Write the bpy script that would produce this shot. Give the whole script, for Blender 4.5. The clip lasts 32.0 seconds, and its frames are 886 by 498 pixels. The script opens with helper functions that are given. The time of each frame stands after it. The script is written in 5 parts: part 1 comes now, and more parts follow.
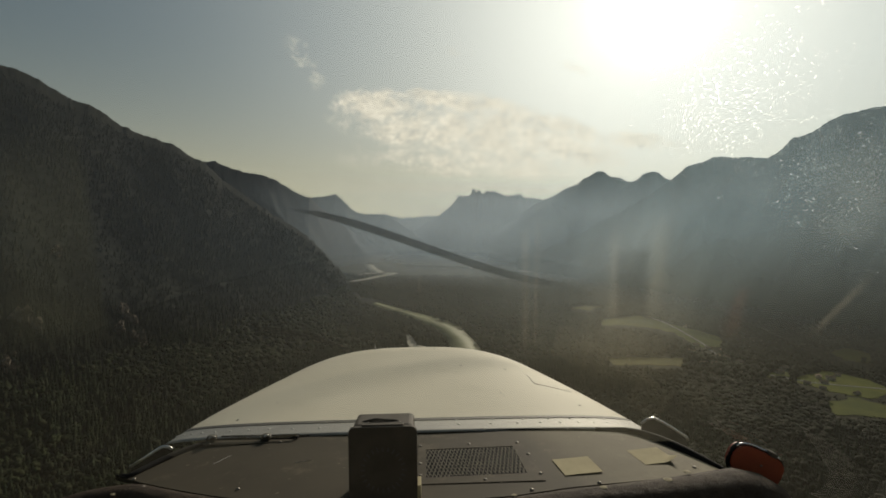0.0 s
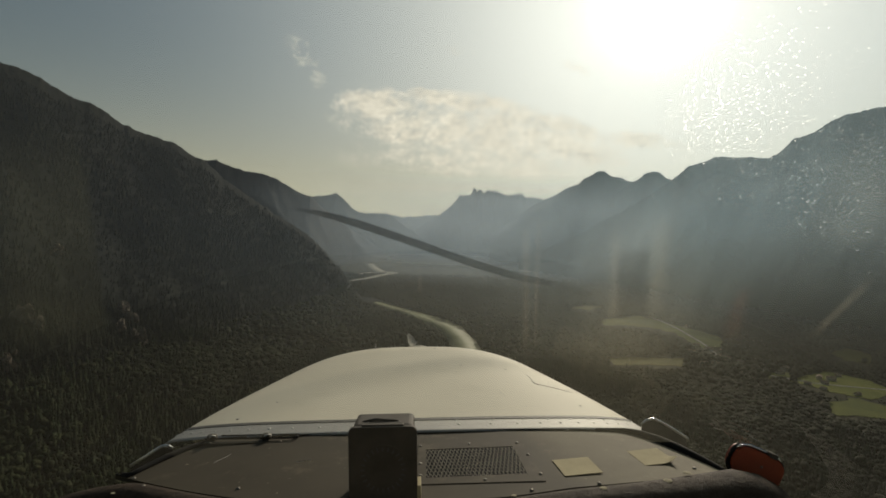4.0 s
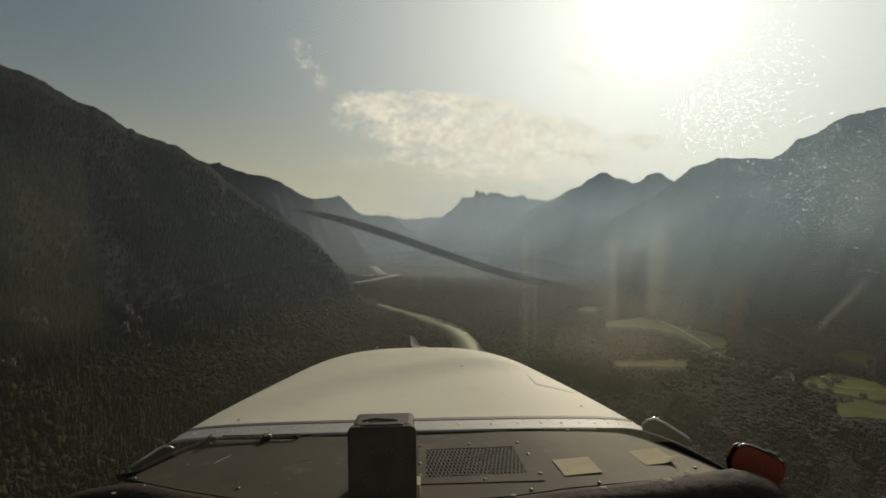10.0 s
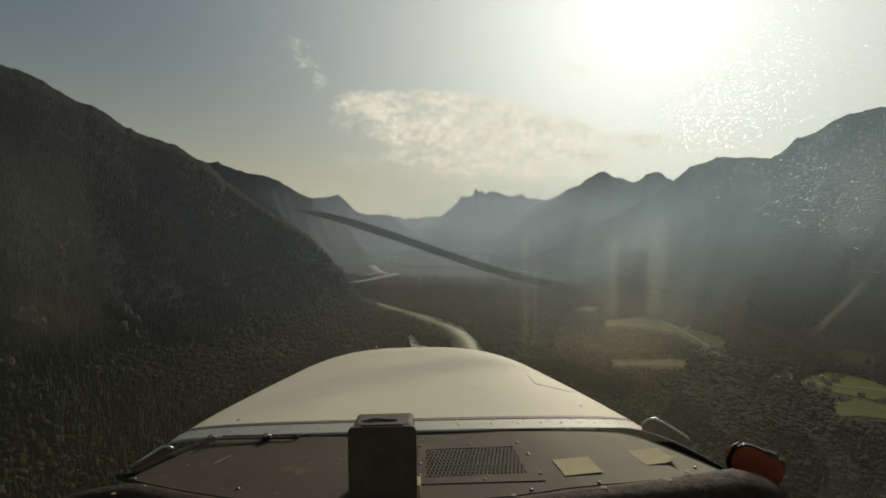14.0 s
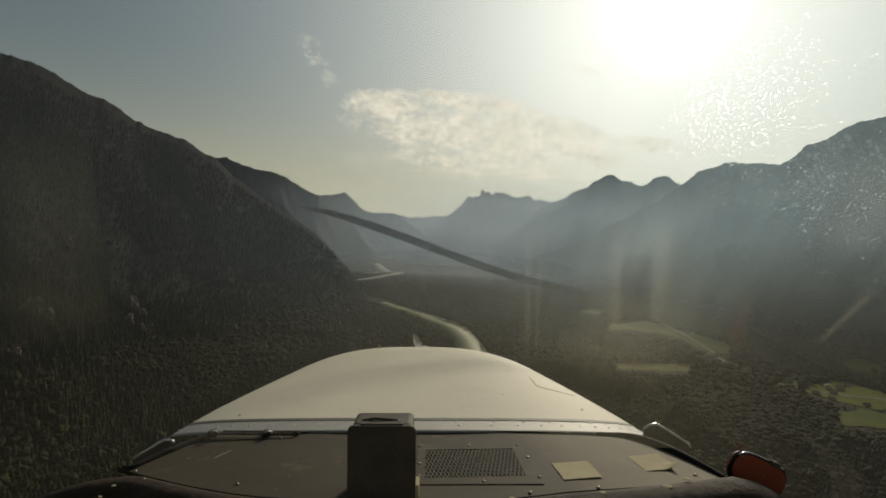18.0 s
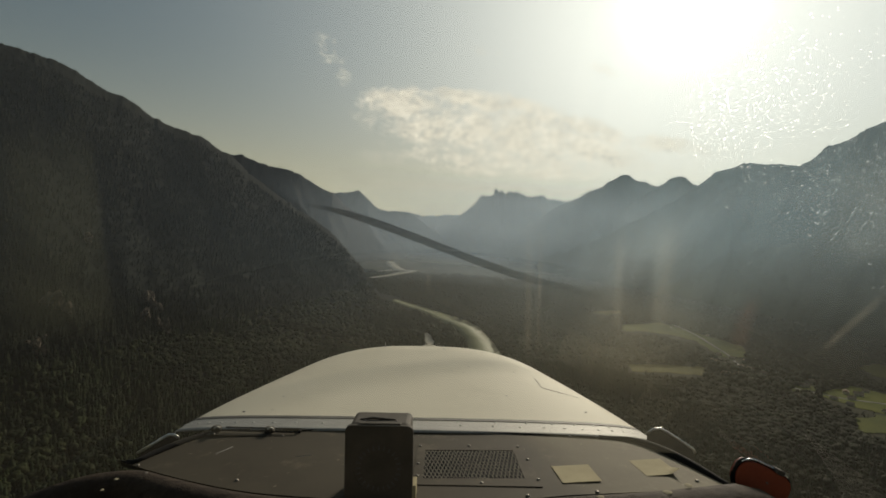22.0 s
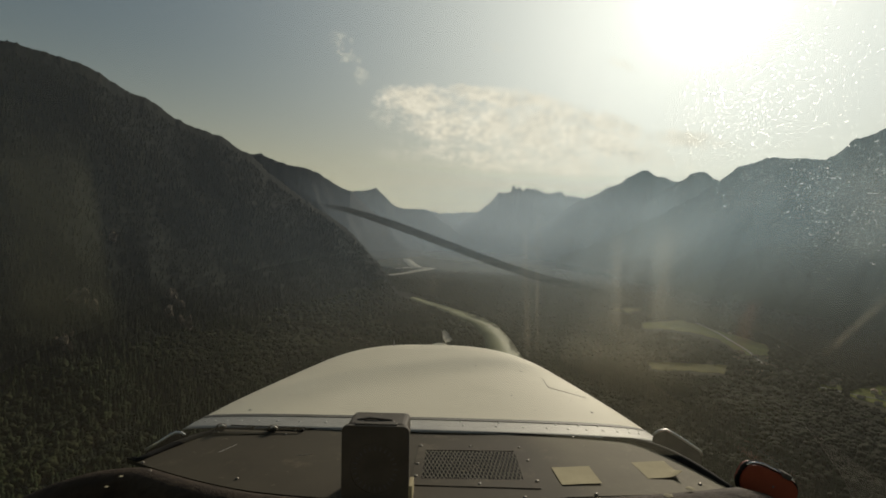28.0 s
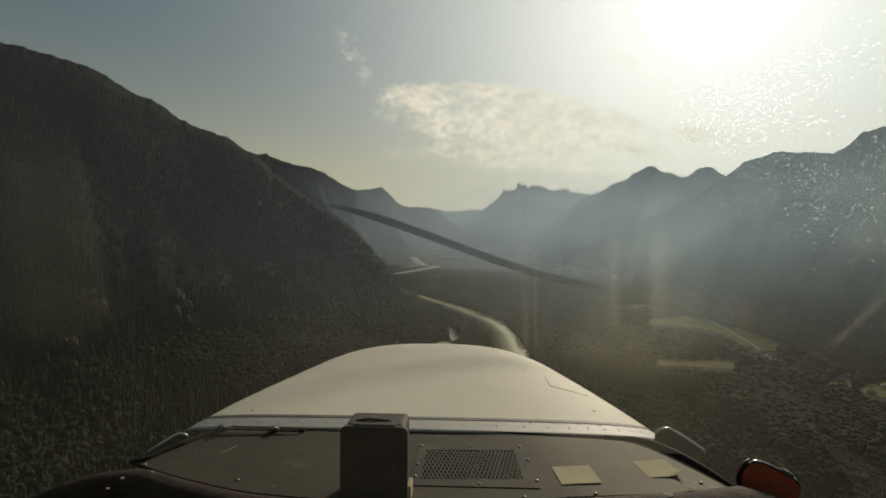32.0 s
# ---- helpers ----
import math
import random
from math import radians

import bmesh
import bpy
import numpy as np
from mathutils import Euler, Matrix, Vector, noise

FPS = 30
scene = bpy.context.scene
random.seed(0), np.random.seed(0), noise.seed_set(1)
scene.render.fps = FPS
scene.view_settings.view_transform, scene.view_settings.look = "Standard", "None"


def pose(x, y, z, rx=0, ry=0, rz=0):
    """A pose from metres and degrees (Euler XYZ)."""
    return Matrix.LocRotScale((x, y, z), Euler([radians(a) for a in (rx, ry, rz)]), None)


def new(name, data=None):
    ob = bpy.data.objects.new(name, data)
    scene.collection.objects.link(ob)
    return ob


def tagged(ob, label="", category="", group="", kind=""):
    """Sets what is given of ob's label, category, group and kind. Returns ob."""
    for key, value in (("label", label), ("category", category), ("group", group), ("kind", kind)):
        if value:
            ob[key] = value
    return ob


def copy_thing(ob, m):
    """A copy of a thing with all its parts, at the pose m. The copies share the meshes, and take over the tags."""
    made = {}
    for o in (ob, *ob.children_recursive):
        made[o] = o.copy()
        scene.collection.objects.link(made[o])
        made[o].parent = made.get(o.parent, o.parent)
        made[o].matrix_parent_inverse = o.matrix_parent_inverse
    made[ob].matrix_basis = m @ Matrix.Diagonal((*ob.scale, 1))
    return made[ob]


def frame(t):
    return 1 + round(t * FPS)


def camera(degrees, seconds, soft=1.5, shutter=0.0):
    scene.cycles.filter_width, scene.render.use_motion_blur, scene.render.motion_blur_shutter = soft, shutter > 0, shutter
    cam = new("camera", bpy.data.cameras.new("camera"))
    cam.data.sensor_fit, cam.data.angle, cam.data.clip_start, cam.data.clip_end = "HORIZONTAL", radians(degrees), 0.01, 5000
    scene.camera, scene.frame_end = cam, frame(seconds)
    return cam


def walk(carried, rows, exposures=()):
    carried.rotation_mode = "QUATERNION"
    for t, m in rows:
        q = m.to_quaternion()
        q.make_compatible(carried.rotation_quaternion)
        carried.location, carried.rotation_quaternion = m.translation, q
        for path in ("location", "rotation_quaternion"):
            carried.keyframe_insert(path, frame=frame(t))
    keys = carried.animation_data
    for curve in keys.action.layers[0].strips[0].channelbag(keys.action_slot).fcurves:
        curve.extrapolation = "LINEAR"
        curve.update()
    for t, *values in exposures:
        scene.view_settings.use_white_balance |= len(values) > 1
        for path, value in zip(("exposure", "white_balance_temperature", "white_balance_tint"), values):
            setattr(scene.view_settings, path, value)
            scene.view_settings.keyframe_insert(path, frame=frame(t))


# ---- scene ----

# ================= camera and its walk =================
EYE_H = 260.0                      # height of the aircraft over the valley floor
cam = camera(80.0, 32.0, soft=1.75)
BASE = pose(0, 0, EYE_H, 0, 0, 1.53) @ pose(0, 0, 0, 87.5) @ pose(0, 0, 0, 0, 0, 2.6)
PLANE = BASE @ pose(0, 0, 0, -90)  # aircraft frame: x right, y ahead, z up
PIVOT = Matrix.Translation((-0.04, -0.30, -0.88))


def swing(yaw, pitch, roll):
    """The camera sways a little round the middle of the cockpit."""
    turn = pose(0, 0, 0, 0, yaw, 0) @ pose(0, 0, 0, pitch) @ pose(0, 0, 0, 0, 0, roll)
    return BASE @ PIVOT @ turn @ PIVOT.inverted()


SWAY = [
    (0, -1.86, 0.11, -0.88), (1, -1.58, 0.11, -1.24), (2, -1.77, 0.06, -0.79), (3, -1.74, 0.04, -0.75), (5.5, -1.85, 0.05, -0.57), (6.5, -1.81, 0.21, -0.45),
    (7.5, -1.7, 0.24, -0.52), (8.5, -1.49, 0.26, -0.71), (9.5, -1.4, 0.26, -0.89), (10.5, -1.55, 0.26, -0.86), (11.5, -1.33, 0.23, -0.98), (12.5, -1.22, 0.26, -0.99),
    (13.5, -1.62, 0.17, -0.76), (14.5, -1.53, 0.18, -0.99), (16.5, -1.19, 0.15, -0.19), (17, -1.14, 0.17, -0.12), (18, -1, 0.15, 0.35), (19, -0.89, 0.14, 1.12),
    (20, -0.55, 0.11, 1.54), (21, 0.01, 0.02, 1.12), (22, 0.39, -0.01, 0.99), (23, 0.66, -0.05, 0.97), (24, 0.97, -0.09, 1.18), (25, 1.29, -0.14, 1.18),
    (27.5, 2.14, -0.3, 0.68), (28.5, 2.38, -0.35, 0.78), (29.5, 2.68, -0.45, 0.5), (30.5, 2.67, -0.51, 0.24), (32, 2.88, -0.54, 0.21)]
walk(cam, [(t, swing(a, b, c)) for t, a, b, c in SWAY])

# ================= world, sun, exposure =================
SUN_AZ, SUN_EL = 21.4, 22.2
sun_way = Vector((math.sin(radians(SUN_AZ)) * math.cos(radians(SUN_EL)),
                  math.cos(radians(SUN_AZ)) * math.cos(radians(SUN_EL)), math.sin(radians(SUN_EL))))
scene.view_settings.exposure = 0.0


class Nodes:
    """Short hand for building node trees."""

    def __init__(self, tree):
        self.t = tree
        tree.nodes.clear()

    def n(self, kind, ins=None, **props):
        node = self.t.nodes.new(kind)
        for k, v in props.items():
            setattr(node, k, v)
        for k, v in (ins or {}).items():
            if isinstance(v, bpy.types.NodeSocket):
                self.t.links.new(v, node.inputs[k])
            else:
                node.inputs[k].default_value = v
        return node

    def math(self, op, a, b=0.0, clamp=False):
        return self.n("ShaderNodeMath", {0: a, 1: b}, operation=op, use_clamp=clamp).outputs[0]

    def vec(self, op, a, b):
        return self.n("ShaderNodeVectorMath", {0: a, 1: b}, operation=op)

    def mix(self, fac, a, b, blend="MIX"):
        return self.n("ShaderNodeMix", {0: fac, 6: a, 7: b}, data_type="RGBA", blend_type=blend).outputs[2]

    def ramp(self, fac, stops):
        node = self.n("ShaderNodeValToRGB", {0: fac})
        el = node.color_ramp.elements
        while len(el) < len(stops):
            el.new(0.5)
        for e, (p, c) in zip(el, stops):
            e.position = p
            e.color = (c, c, c, 1) if isinstance(c, (int, float)) else (*c, 1)
        return node.outputs[0]

    def noise(self, vector, scale, detail=4, rough=0.55):
        return self.n("ShaderNodeTexNoise", {"Vector": vector, "Scale": scale, "Detail": detail, "Roughness": rough}).outputs["Fac"]


world = bpy.data.worlds.new("sky")
scene.world = world
world.use_nodes = True
w = Nodes(world.node_tree)
way = w.n("ShaderNodeTexCoord").outputs["Generated"]
sky = w.n("ShaderNodeTexSky", sky_type="NISHITA", sun_disc=False, sun_elevation=radians(SUN_EL), sun_rotation=radians(SUN_AZ),
          altitude=300.0, air_density=1.0, dust_density=2.0, ozone_density=1.0).outputs[0]
sky = w.n("ShaderNodeHueSaturation", {"Color": sky, "Saturation": 0.95, "Value": 0.053}).outputs[0]
sky = w.vec("MULTIPLY", sky, (0.83, 1.02, 0.985)).outputs[0]
sky = w.vec("DIVIDE", sky, w.vec("ADD", w.vec("MULTIPLY", sky, (2.0, 2.0, 2.0)).outputs[0], (1, 1, 1)).outputs[0]).outputs[0]
dot = w.math("MAXIMUM", w.vec("DOT_PRODUCT", way, tuple(sun_way)).outputs["Value"], 0.0)
aureole = w.math("ADD", w.math("MULTIPLY", w.math("POWER", dot, 4.0), 0.13), w.math("ADD", w.math("MULTIPLY", w.math("POWER", dot, 600.0), 3.2),
                 w.math("ADD", w.math("MULTIPLY", w.math("POWER", dot, 40.0), 0.29), w.math("MULTIPLY", w.math("POWER", dot, 8.0), 0.50))))
glow = w.mix(1.0, (1.0, 1.0, 0.885, 1), aureole, "MULTIPLY")
sky = w.mix(1.0, sky, glow, "ADD")
xyz = w.n("ShaderNodeSeparateXYZ", {0: way})
ahead = w.math("MAXIMUM", xyz.outputs[1], 0.02)
u, v = w.math("DIVIDE", xyz.outputs[0], ahead), w.math("DIVIDE", xyz.outputs[2], ahead)
warm = w.math("POWER", w.math("SUBTRACT", 1.0, w.math("ABSOLUTE", xyz.outputs[2])), 9.0)
sky = w.mix(w.math("MULTIPLY", warm, 0.82), sky, (0.66, 0.58, 0.34, 1))


def cloud_mask(cu, cv, a, b, tilt):
    du, dv = w.math("SUBTRACT", u, cu), w.math("SUBTRACT", v, cv)
    dv = w.math("ADD", dv, w.math("MULTIPLY", du, tilt))
    q = w.math("ADD", w.math("POWER", w.math("ABSOLUTE", w.math("DIVIDE", du, a)), 2.0),
               w.math("POWER", w.math("ABSOLUTE", w.math("DIVIDE", dv, b)), 2.0))
    return w.math("SUBTRACT", 1.0, q, True)


flat = w.n("ShaderNodeCombineXYZ", {0: u, 1: w.math("MULTIPLY", v, 1.15), 2: 0.0}).outputs[0]
heap = w.noise(flat, 13.0, 8, 0.62)
billow = w.noise(flat, 34.0, 10, 0.70)
cloudlet = w.noise(flat, 90.0, 5, 0.65)
v = w.math("ADD", v, w.math("MULTIPLY", w.math("SUBTRACT", w.noise(flat, 11.0, 4, 0.6), 0.5), 0.045))
LOBES = [(-0.135, 0.226, 0.10, 0.040, 0.0, 1.0), (0.03, 0.236, 0.16, 0.026, 0.03, 1.0), (0.20, 0.200, 0.17, 0.034, 0.30, 1.0), (0.04, 0.180, 0.30, 0.065, 0.08, 0.92),
         (0.20, 0.165, 0.22, 0.040, 0.15, 1.0), (0.35, 0.174, 0.14, 0.018, 0.06, 0.85), (0.07, 0.128, 0.30, 0.045, 0.02, 0.68), (-0.262, 0.296, 0.055, 0.048, 0.85, 0.42),
         (0.24, 0.302, 0.035, 0.014, 0.2, 0.35), (0.02, 0.328, 0.07, 0.012, 0.1, 0.3)]
mask = 0.0
for cu, cv, a, b, tilt, most in LOBES:
    mask = w.math("MAXIMUM", mask, w.math("MULTIPLY", cloud_mask(cu, cv, a, b, tilt), most))
rough_edge = w.math("ADD", w.math("MULTIPLY", w.math("SUBTRACT", billow, 0.5), 1.5),
                    w.math("ADD", w.math("MULTIPLY", w.math("SUBTRACT", heap, 0.5), 1.6), w.math("MULTIPLY", w.math("SUBTRACT", cloudlet, 0.5), 0.7)))
dense = w.math("ADD", w.math("MULTIPLY", mask, 0.84), rough_edge)
cover = w.math("MULTIPLY", w.ramp(dense, [(0.18, 0.0), (0.80, 1.0)]), w.math("MULTIPLY", mask, 2.4, True))
shade = w.ramp(w.math("ADD", w.math("MULTIPLY", w.noise(w.vec("ADD", flat, (0.008, -0.012, 0.4)).outputs[0], 30.0, 8, 0.66), 0.6), w.math("MULTIPLY", cloudlet, 0.4)),
               [(0.36, (0.58, 0.545, 0.46)), (0.47, (0.82, 0.75, 0.59)), (0.60, (1.0, 0.92, 0.74))])
sky = w.mix(w.math("MULTIPLY", cover, 0.80), sky, shade)
w.n("ShaderNodeOutputWorld", {0: w.n("ShaderNodeBackground", {0: sky, 1: 1.0}).outputs[0]})

sun_data = bpy.data.lights.new("sun", "SUN")
sun_data.energy, sun_data.angle, sun_data.color = 3.0, radians(9.0), (1.0, 0.885, 0.70)
sun = new("sun", sun_data)
sun.matrix_world = Matrix.Translation((0, 0, 900)) @ sun_way.to_track_quat("Z", "Y").to_matrix().to_4x4()


# ================= materials =================
def surf(name, c1, c2, scale=8.0, rough=0.6, bump=0.0, dist=0.01, metal=0.0, fine=None, spec=0.5, rough2=None, island=False, coat=0.0, stain=None):
    """A procedural surface: two tones mixed by noise at two scales, with relief."""
    m = bpy.data.materials.new(name)
    m.use_nodes = True
    k = Nodes(m.node_tree)
    at = k.n("ShaderNodeTexCoord").outputs["Object"]
    big = k.noise(at, scale, 5)
    small = k.noise(at, fine or scale * 9, 3, 0.7)
    fac = k.ramp(k.math("ADD", k.math("MULTIPLY", big, 0.65), k.math("MULTIPLY", small, 0.35)), [(0.36, 0.0), (0.64, 1.0)])
    col = k.mix(fac, (*c1, 1), (*c2, 1))
    if stain:
        # worn and dusty patches with a shape of their own
        spot = k.ramp(k.noise(at, scale * 1.7, 8, 0.68), [(0.52, 0.0), (0.66, 1.0)])
        col = k.mix(k.math("MULTIPLY", spot, 0.5), col, (*stain, 1))
    if island:
        rnd = k.n("ShaderNodeNewGeometry").outputs["Random Per Island"]
        col = k.n("ShaderNodeHueSaturation", {"Color": col, "Hue": k.math("ADD", k.math("MULTIPLY", rnd, 0.06), 0.47),
                                              "Value": k.math("ADD", k.math("MULTIPLY", rnd, 0.3), 0.85)}).outputs[0]
    ins = {"Base Color": col, "Metallic": metal, "Specular IOR Level": spec, "Coat Weight": coat,
           "Roughness": k.math("ADD", k.math("MULTIPLY", small, (rough2 or rough) - rough), rough)}
    if bump:
        ins["Normal"] = k.n("ShaderNodeBump", {"Height": k.math("ADD", big, k.math("MULTIPLY", small, 0.5)), "Strength": bump, "Distance": dist}).outputs[0]
    k.n("ShaderNodeOutputMaterial", {0: k.n("ShaderNodeBsdfPrincipled", ins).outputs[0]})
    return m


def forest_surf(name, c1, c2, rock, rock_at=0.66, cell=0.09):
    """Wooded ground seen from far: tree crowns as cells, clearings, bare rock."""
    m = bpy.data.materials.new(name)
    m.use_nodes = True
    k = Nodes(m.node_tree)
    at = k.n("ShaderNodeTexCoord").outputs["Object"]
    crown = k.n("ShaderNodeTexVoronoi", {"Vector": at, "Scale": cell}).outputs["Distance"]
    patch = k.noise(at, 0.006, 6, 0.6)
    small = k.noise(at, 0.05, 5, 0.7)
    col = k.mix(k.ramp(patch, [(0.38, 0.0), (0.62, 1.0)]), (*c1, 1), (*c2, 1))
    col = k.mix(k.ramp(small, [(0.4, 0.0), (0.65, 0.6)]), col, tuple(0.55 * x for x in c1) + (1,))
    bare = k.ramp(k.math("ADD", k.math("MULTIPLY", k.noise(at, 0.012, 8, 0.65), 0.75), k.math("MULTIPLY", small, 0.25)), [(rock_at, 0.0), (rock_at + 0.05, 0.8)])
    col = k.mix(bare, col, (*rock, 1))
    relief = k.math("SUBTRACT", k.math("MULTIPLY", small, 1.5), crown)
    nor = k.n("ShaderNodeBump", {"Height": relief, "Strength": 0.3, "Distance": 5.0}).outputs[0]
    k.n("ShaderNodeOutputMaterial", {0: k.n("ShaderNodeBsdfPrincipled", {"Base Color": col, "Roughness": 0.95, "Specular IOR Level": 0.08, "Normal": nor}).outputs[0]})
    return m


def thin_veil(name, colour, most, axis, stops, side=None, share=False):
    """Sheet standing in for hazy air: lets most light by and scatters some. stops: metres along the axis (or shares of
    the sheet's height) and share of the most.
    """
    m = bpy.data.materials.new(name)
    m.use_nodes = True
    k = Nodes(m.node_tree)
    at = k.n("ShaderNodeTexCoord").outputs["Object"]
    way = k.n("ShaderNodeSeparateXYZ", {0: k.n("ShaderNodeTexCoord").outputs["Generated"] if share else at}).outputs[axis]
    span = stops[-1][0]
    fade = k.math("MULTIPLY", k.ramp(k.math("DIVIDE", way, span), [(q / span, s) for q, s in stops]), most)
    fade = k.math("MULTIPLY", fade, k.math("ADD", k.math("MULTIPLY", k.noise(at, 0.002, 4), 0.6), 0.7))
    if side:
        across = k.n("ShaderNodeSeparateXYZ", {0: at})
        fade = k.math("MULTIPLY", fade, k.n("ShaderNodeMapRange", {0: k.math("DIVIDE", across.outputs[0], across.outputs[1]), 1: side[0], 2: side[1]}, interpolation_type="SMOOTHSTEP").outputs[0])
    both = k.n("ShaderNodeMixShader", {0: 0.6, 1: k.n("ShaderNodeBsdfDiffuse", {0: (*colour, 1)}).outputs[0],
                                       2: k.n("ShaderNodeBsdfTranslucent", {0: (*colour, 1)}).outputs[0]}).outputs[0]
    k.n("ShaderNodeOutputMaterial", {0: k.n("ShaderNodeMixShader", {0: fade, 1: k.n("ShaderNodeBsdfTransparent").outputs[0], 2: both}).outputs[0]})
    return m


def dusty_top(name, clean1, clean2, dust1, dust2):
    """Vinyl that is yellowed by dust and sun towards one side, with a ragged change."""
    m = bpy.data.materials.new(name)
    m.use_nodes = True
    k = Nodes(m.node_tree)
    at = k.n("ShaderNodeTexCoord").outputs["Object"]
    big, small, spots = k.noise(at, 7.0, 6, 0.6), k.noise(at, 480.0, 3, 0.7), k.noise(at, 13.0, 9, 0.7)
    grain = k.math("ADD", k.math("MULTIPLY", big, 0.6), k.math("MULTIPLY", small, 0.4))
    grain = k.ramp(grain, [(0.36, 0.0), (0.64, 1.0)])
    xyz = k.n("ShaderNodeSeparateXYZ", {0: at})
    along = k.math("ADD", xyz.outputs[0], k.math("ADD", k.math("MULTIPLY", k.math("SUBTRACT", spots, 0.5), 0.05), k.math("MULTIPLY", k.math("SUBTRACT", xyz.outputs[1], 0.85), 0.25)))
    dusty = k.n("ShaderNodeMapRange", {0: along, 1: 0.14, 2: 0.25}, interpolation_type="SMOOTHSTEP").outputs[0]
    base = k.mix(dusty, k.mix(grain, (*clean1, 1), (*clean2, 1)), k.mix(grain, (*dust1, 1), (*dust2, 1)))
    worn = k.math("MULTIPLY", k.ramp(spots, [(0.56, 0.0), (0.68, 1.0)]), k.math("ADD", k.math("MULTIPLY", dusty, 0.25), 0.25))
    base = k.mix(worn, base, (0.24, 0.205, 0.135, 1))
    nor = k.n("ShaderNodeBump", {"Height": k.math("ADD", big, k.math("MULTIPLY", small, 0.5)), "Strength": 0.13, "Distance": 0.001}).outputs[0]
    k.n("ShaderNodeOutputMaterial", {0: k.n("ShaderNodeBsdfPrincipled", {"Base Color": base, "Roughness": k.math("ADD", k.math("MULTIPLY", small, 0.2), 0.66), "Specular IOR Level": 0.16, "Normal": nor}).outputs[0]})
    return m


CREAM = surf("cream_paint", (0.605, 0.555, 0.437), (0.665, 0.615, 0.490), 3.0, 0.60, 0.03, 0.002, fine=60, rough2=0.75, spec=0.2, stain=(0.53, 0.49, 0.38))
ALUMINIUM = surf("worn_aluminium", (0.27, 0.265, 0.25), (0.36, 0.35, 0.325), 12.0, 0.60, 0.05, 0.001, 0.35, rough2=0.75)
CHROME = surf("chrome", (0.70, 0.70, 0.70), (0.82, 0.82, 0.82), 30.0, 0.14, 0.0, 0, 1.0, rough2=0.25)
STEEL = surf("dull_steel", (0.15, 0.135, 0.115), (0.26, 0.235, 0.20), 200.0, 0.34, 0.3, 0.0006, 0.7, rough2=0.6)
SATIN = surf("satin_metal", (0.62, 0.61, 0.58), (0.75, 0.74, 0.70), 30.0, 0.30, 0.0, 0, 0.9, rough2=0.4)
PALE_METAL = surf("pale_metal", (0.42, 0.41, 0.38), (0.52, 0.50, 0.46), 60.0, 0.5, 0.0, 0, 0.2)
RUBBER = surf("black_rubber", (0.011, 0.0105, 0.010), (0.024, 0.0225, 0.021), 40.0, 0.8, 0.15, 0.001, spec=0.07)
VINYL = surf("grey_vinyl", (0.048, 0.040, 0.028), (0.069, 0.0575, 0.040), 7.0, 0.68, 0.12, 0.001, fine=500, rough2=0.85, spec=0.16, stain=(0.13, 0.112, 0.072))
SHIELD_TOP = dusty_top("sun_yellowed_vinyl", (0.047, 0.0395, 0.0265), (0.067, 0.0565, 0.038), (0.104, 0.090, 0.057), (0.165, 0.143, 0.090))
PADDED = surf("black_padding", (0.028, 0.0195, 0.013), (0.056, 0.040, 0.027), 60.0, 0.75, 1.0, 0.004, fine=420, spec=0.15)
BLACK = surf("black_plastic", (0.064, 0.055, 0.044), (0.098, 0.086, 0.070), 25.0, 0.65, 0.1, 0.0006, fine=600, rough2=0.8, spec=0.22)
DARK = surf("flat_black", (0.008, 0.008, 0.008), (0.014, 0.013, 0.012), 30.0, 0.9, spec=0.03)
GRILLE = surf("grille_metal", (0.066, 0.058, 0.040), (0.092, 0.081, 0.056), 40.0, 0.7, 0.05, 0.0005, 0.0, spec=0.2)
PAPER = surf("yellowed_paper", (0.36, 0.315, 0.20), (0.44, 0.385, 0.245), 18.0, 0.85, 0.2, 0.0006, fine=300, spec=0.12)
FOAM = surf("yellow_foam", (0.22, 0.19, 0.12), (0.34, 0.30, 0.19), 90.0, 0.9, 0.5, 0.001)
DIAL = surf("dim_dial_marks", (0.058, 0.056, 0.051), (0.088, 0.085, 0.077), 60.0, 0.6)
ORANGE = surf("orange_plastic", (0.27, 0.045, 0.018), (0.34, 0.065, 0.024), 30.0, 0.45, 0.05, 0.0005)
SEAM = surf("seam_sealant", (0.05, 0.048, 0.045), (0.09, 0.085, 0.08), 30.0, 0.7)


def blurred_blade(name, colour, most, stops):
    """Translucent blade standing in for motion blur, clearer towards its ends; stops: axis, and the metres between
    which it fades in.
    """
    m = bpy.data.materials.new(name)
    m.use_nodes = True
    k = Nodes(m.node_tree)
    at = k.n("ShaderNodeTexCoord").outputs["Object"]
    xyz = k.n("ShaderNodeSeparateXYZ", {0: at})
    fade = most
    for ax, lo, hi in stops:
        fade = k.math("MULTIPLY", fade, k.n("ShaderNodeMapRange", {0: xyz.outputs[ax], 1: lo, 2: hi, 3: 0.06, 4: 1.0}, interpolation_type="SMOOTHSTEP").outputs[0])
    tone = k.mix(k.noise(at, 14.0, 4), (*colour, 1), tuple(1.5 * c for c in colour) + (1,))
    skin = k.n("ShaderNodeBsdfPrincipled", {"Base Color": tone, "Roughness": 0.85, "Specular IOR Level": 0.1}).outputs[0]
    k.n("ShaderNodeOutputMaterial", {0: k.n("ShaderNodeMixShader", {0: fade, 1: k.n("ShaderNodeBsdfTransparent").outputs[0], 2: skin}).outputs[0]})
    return m


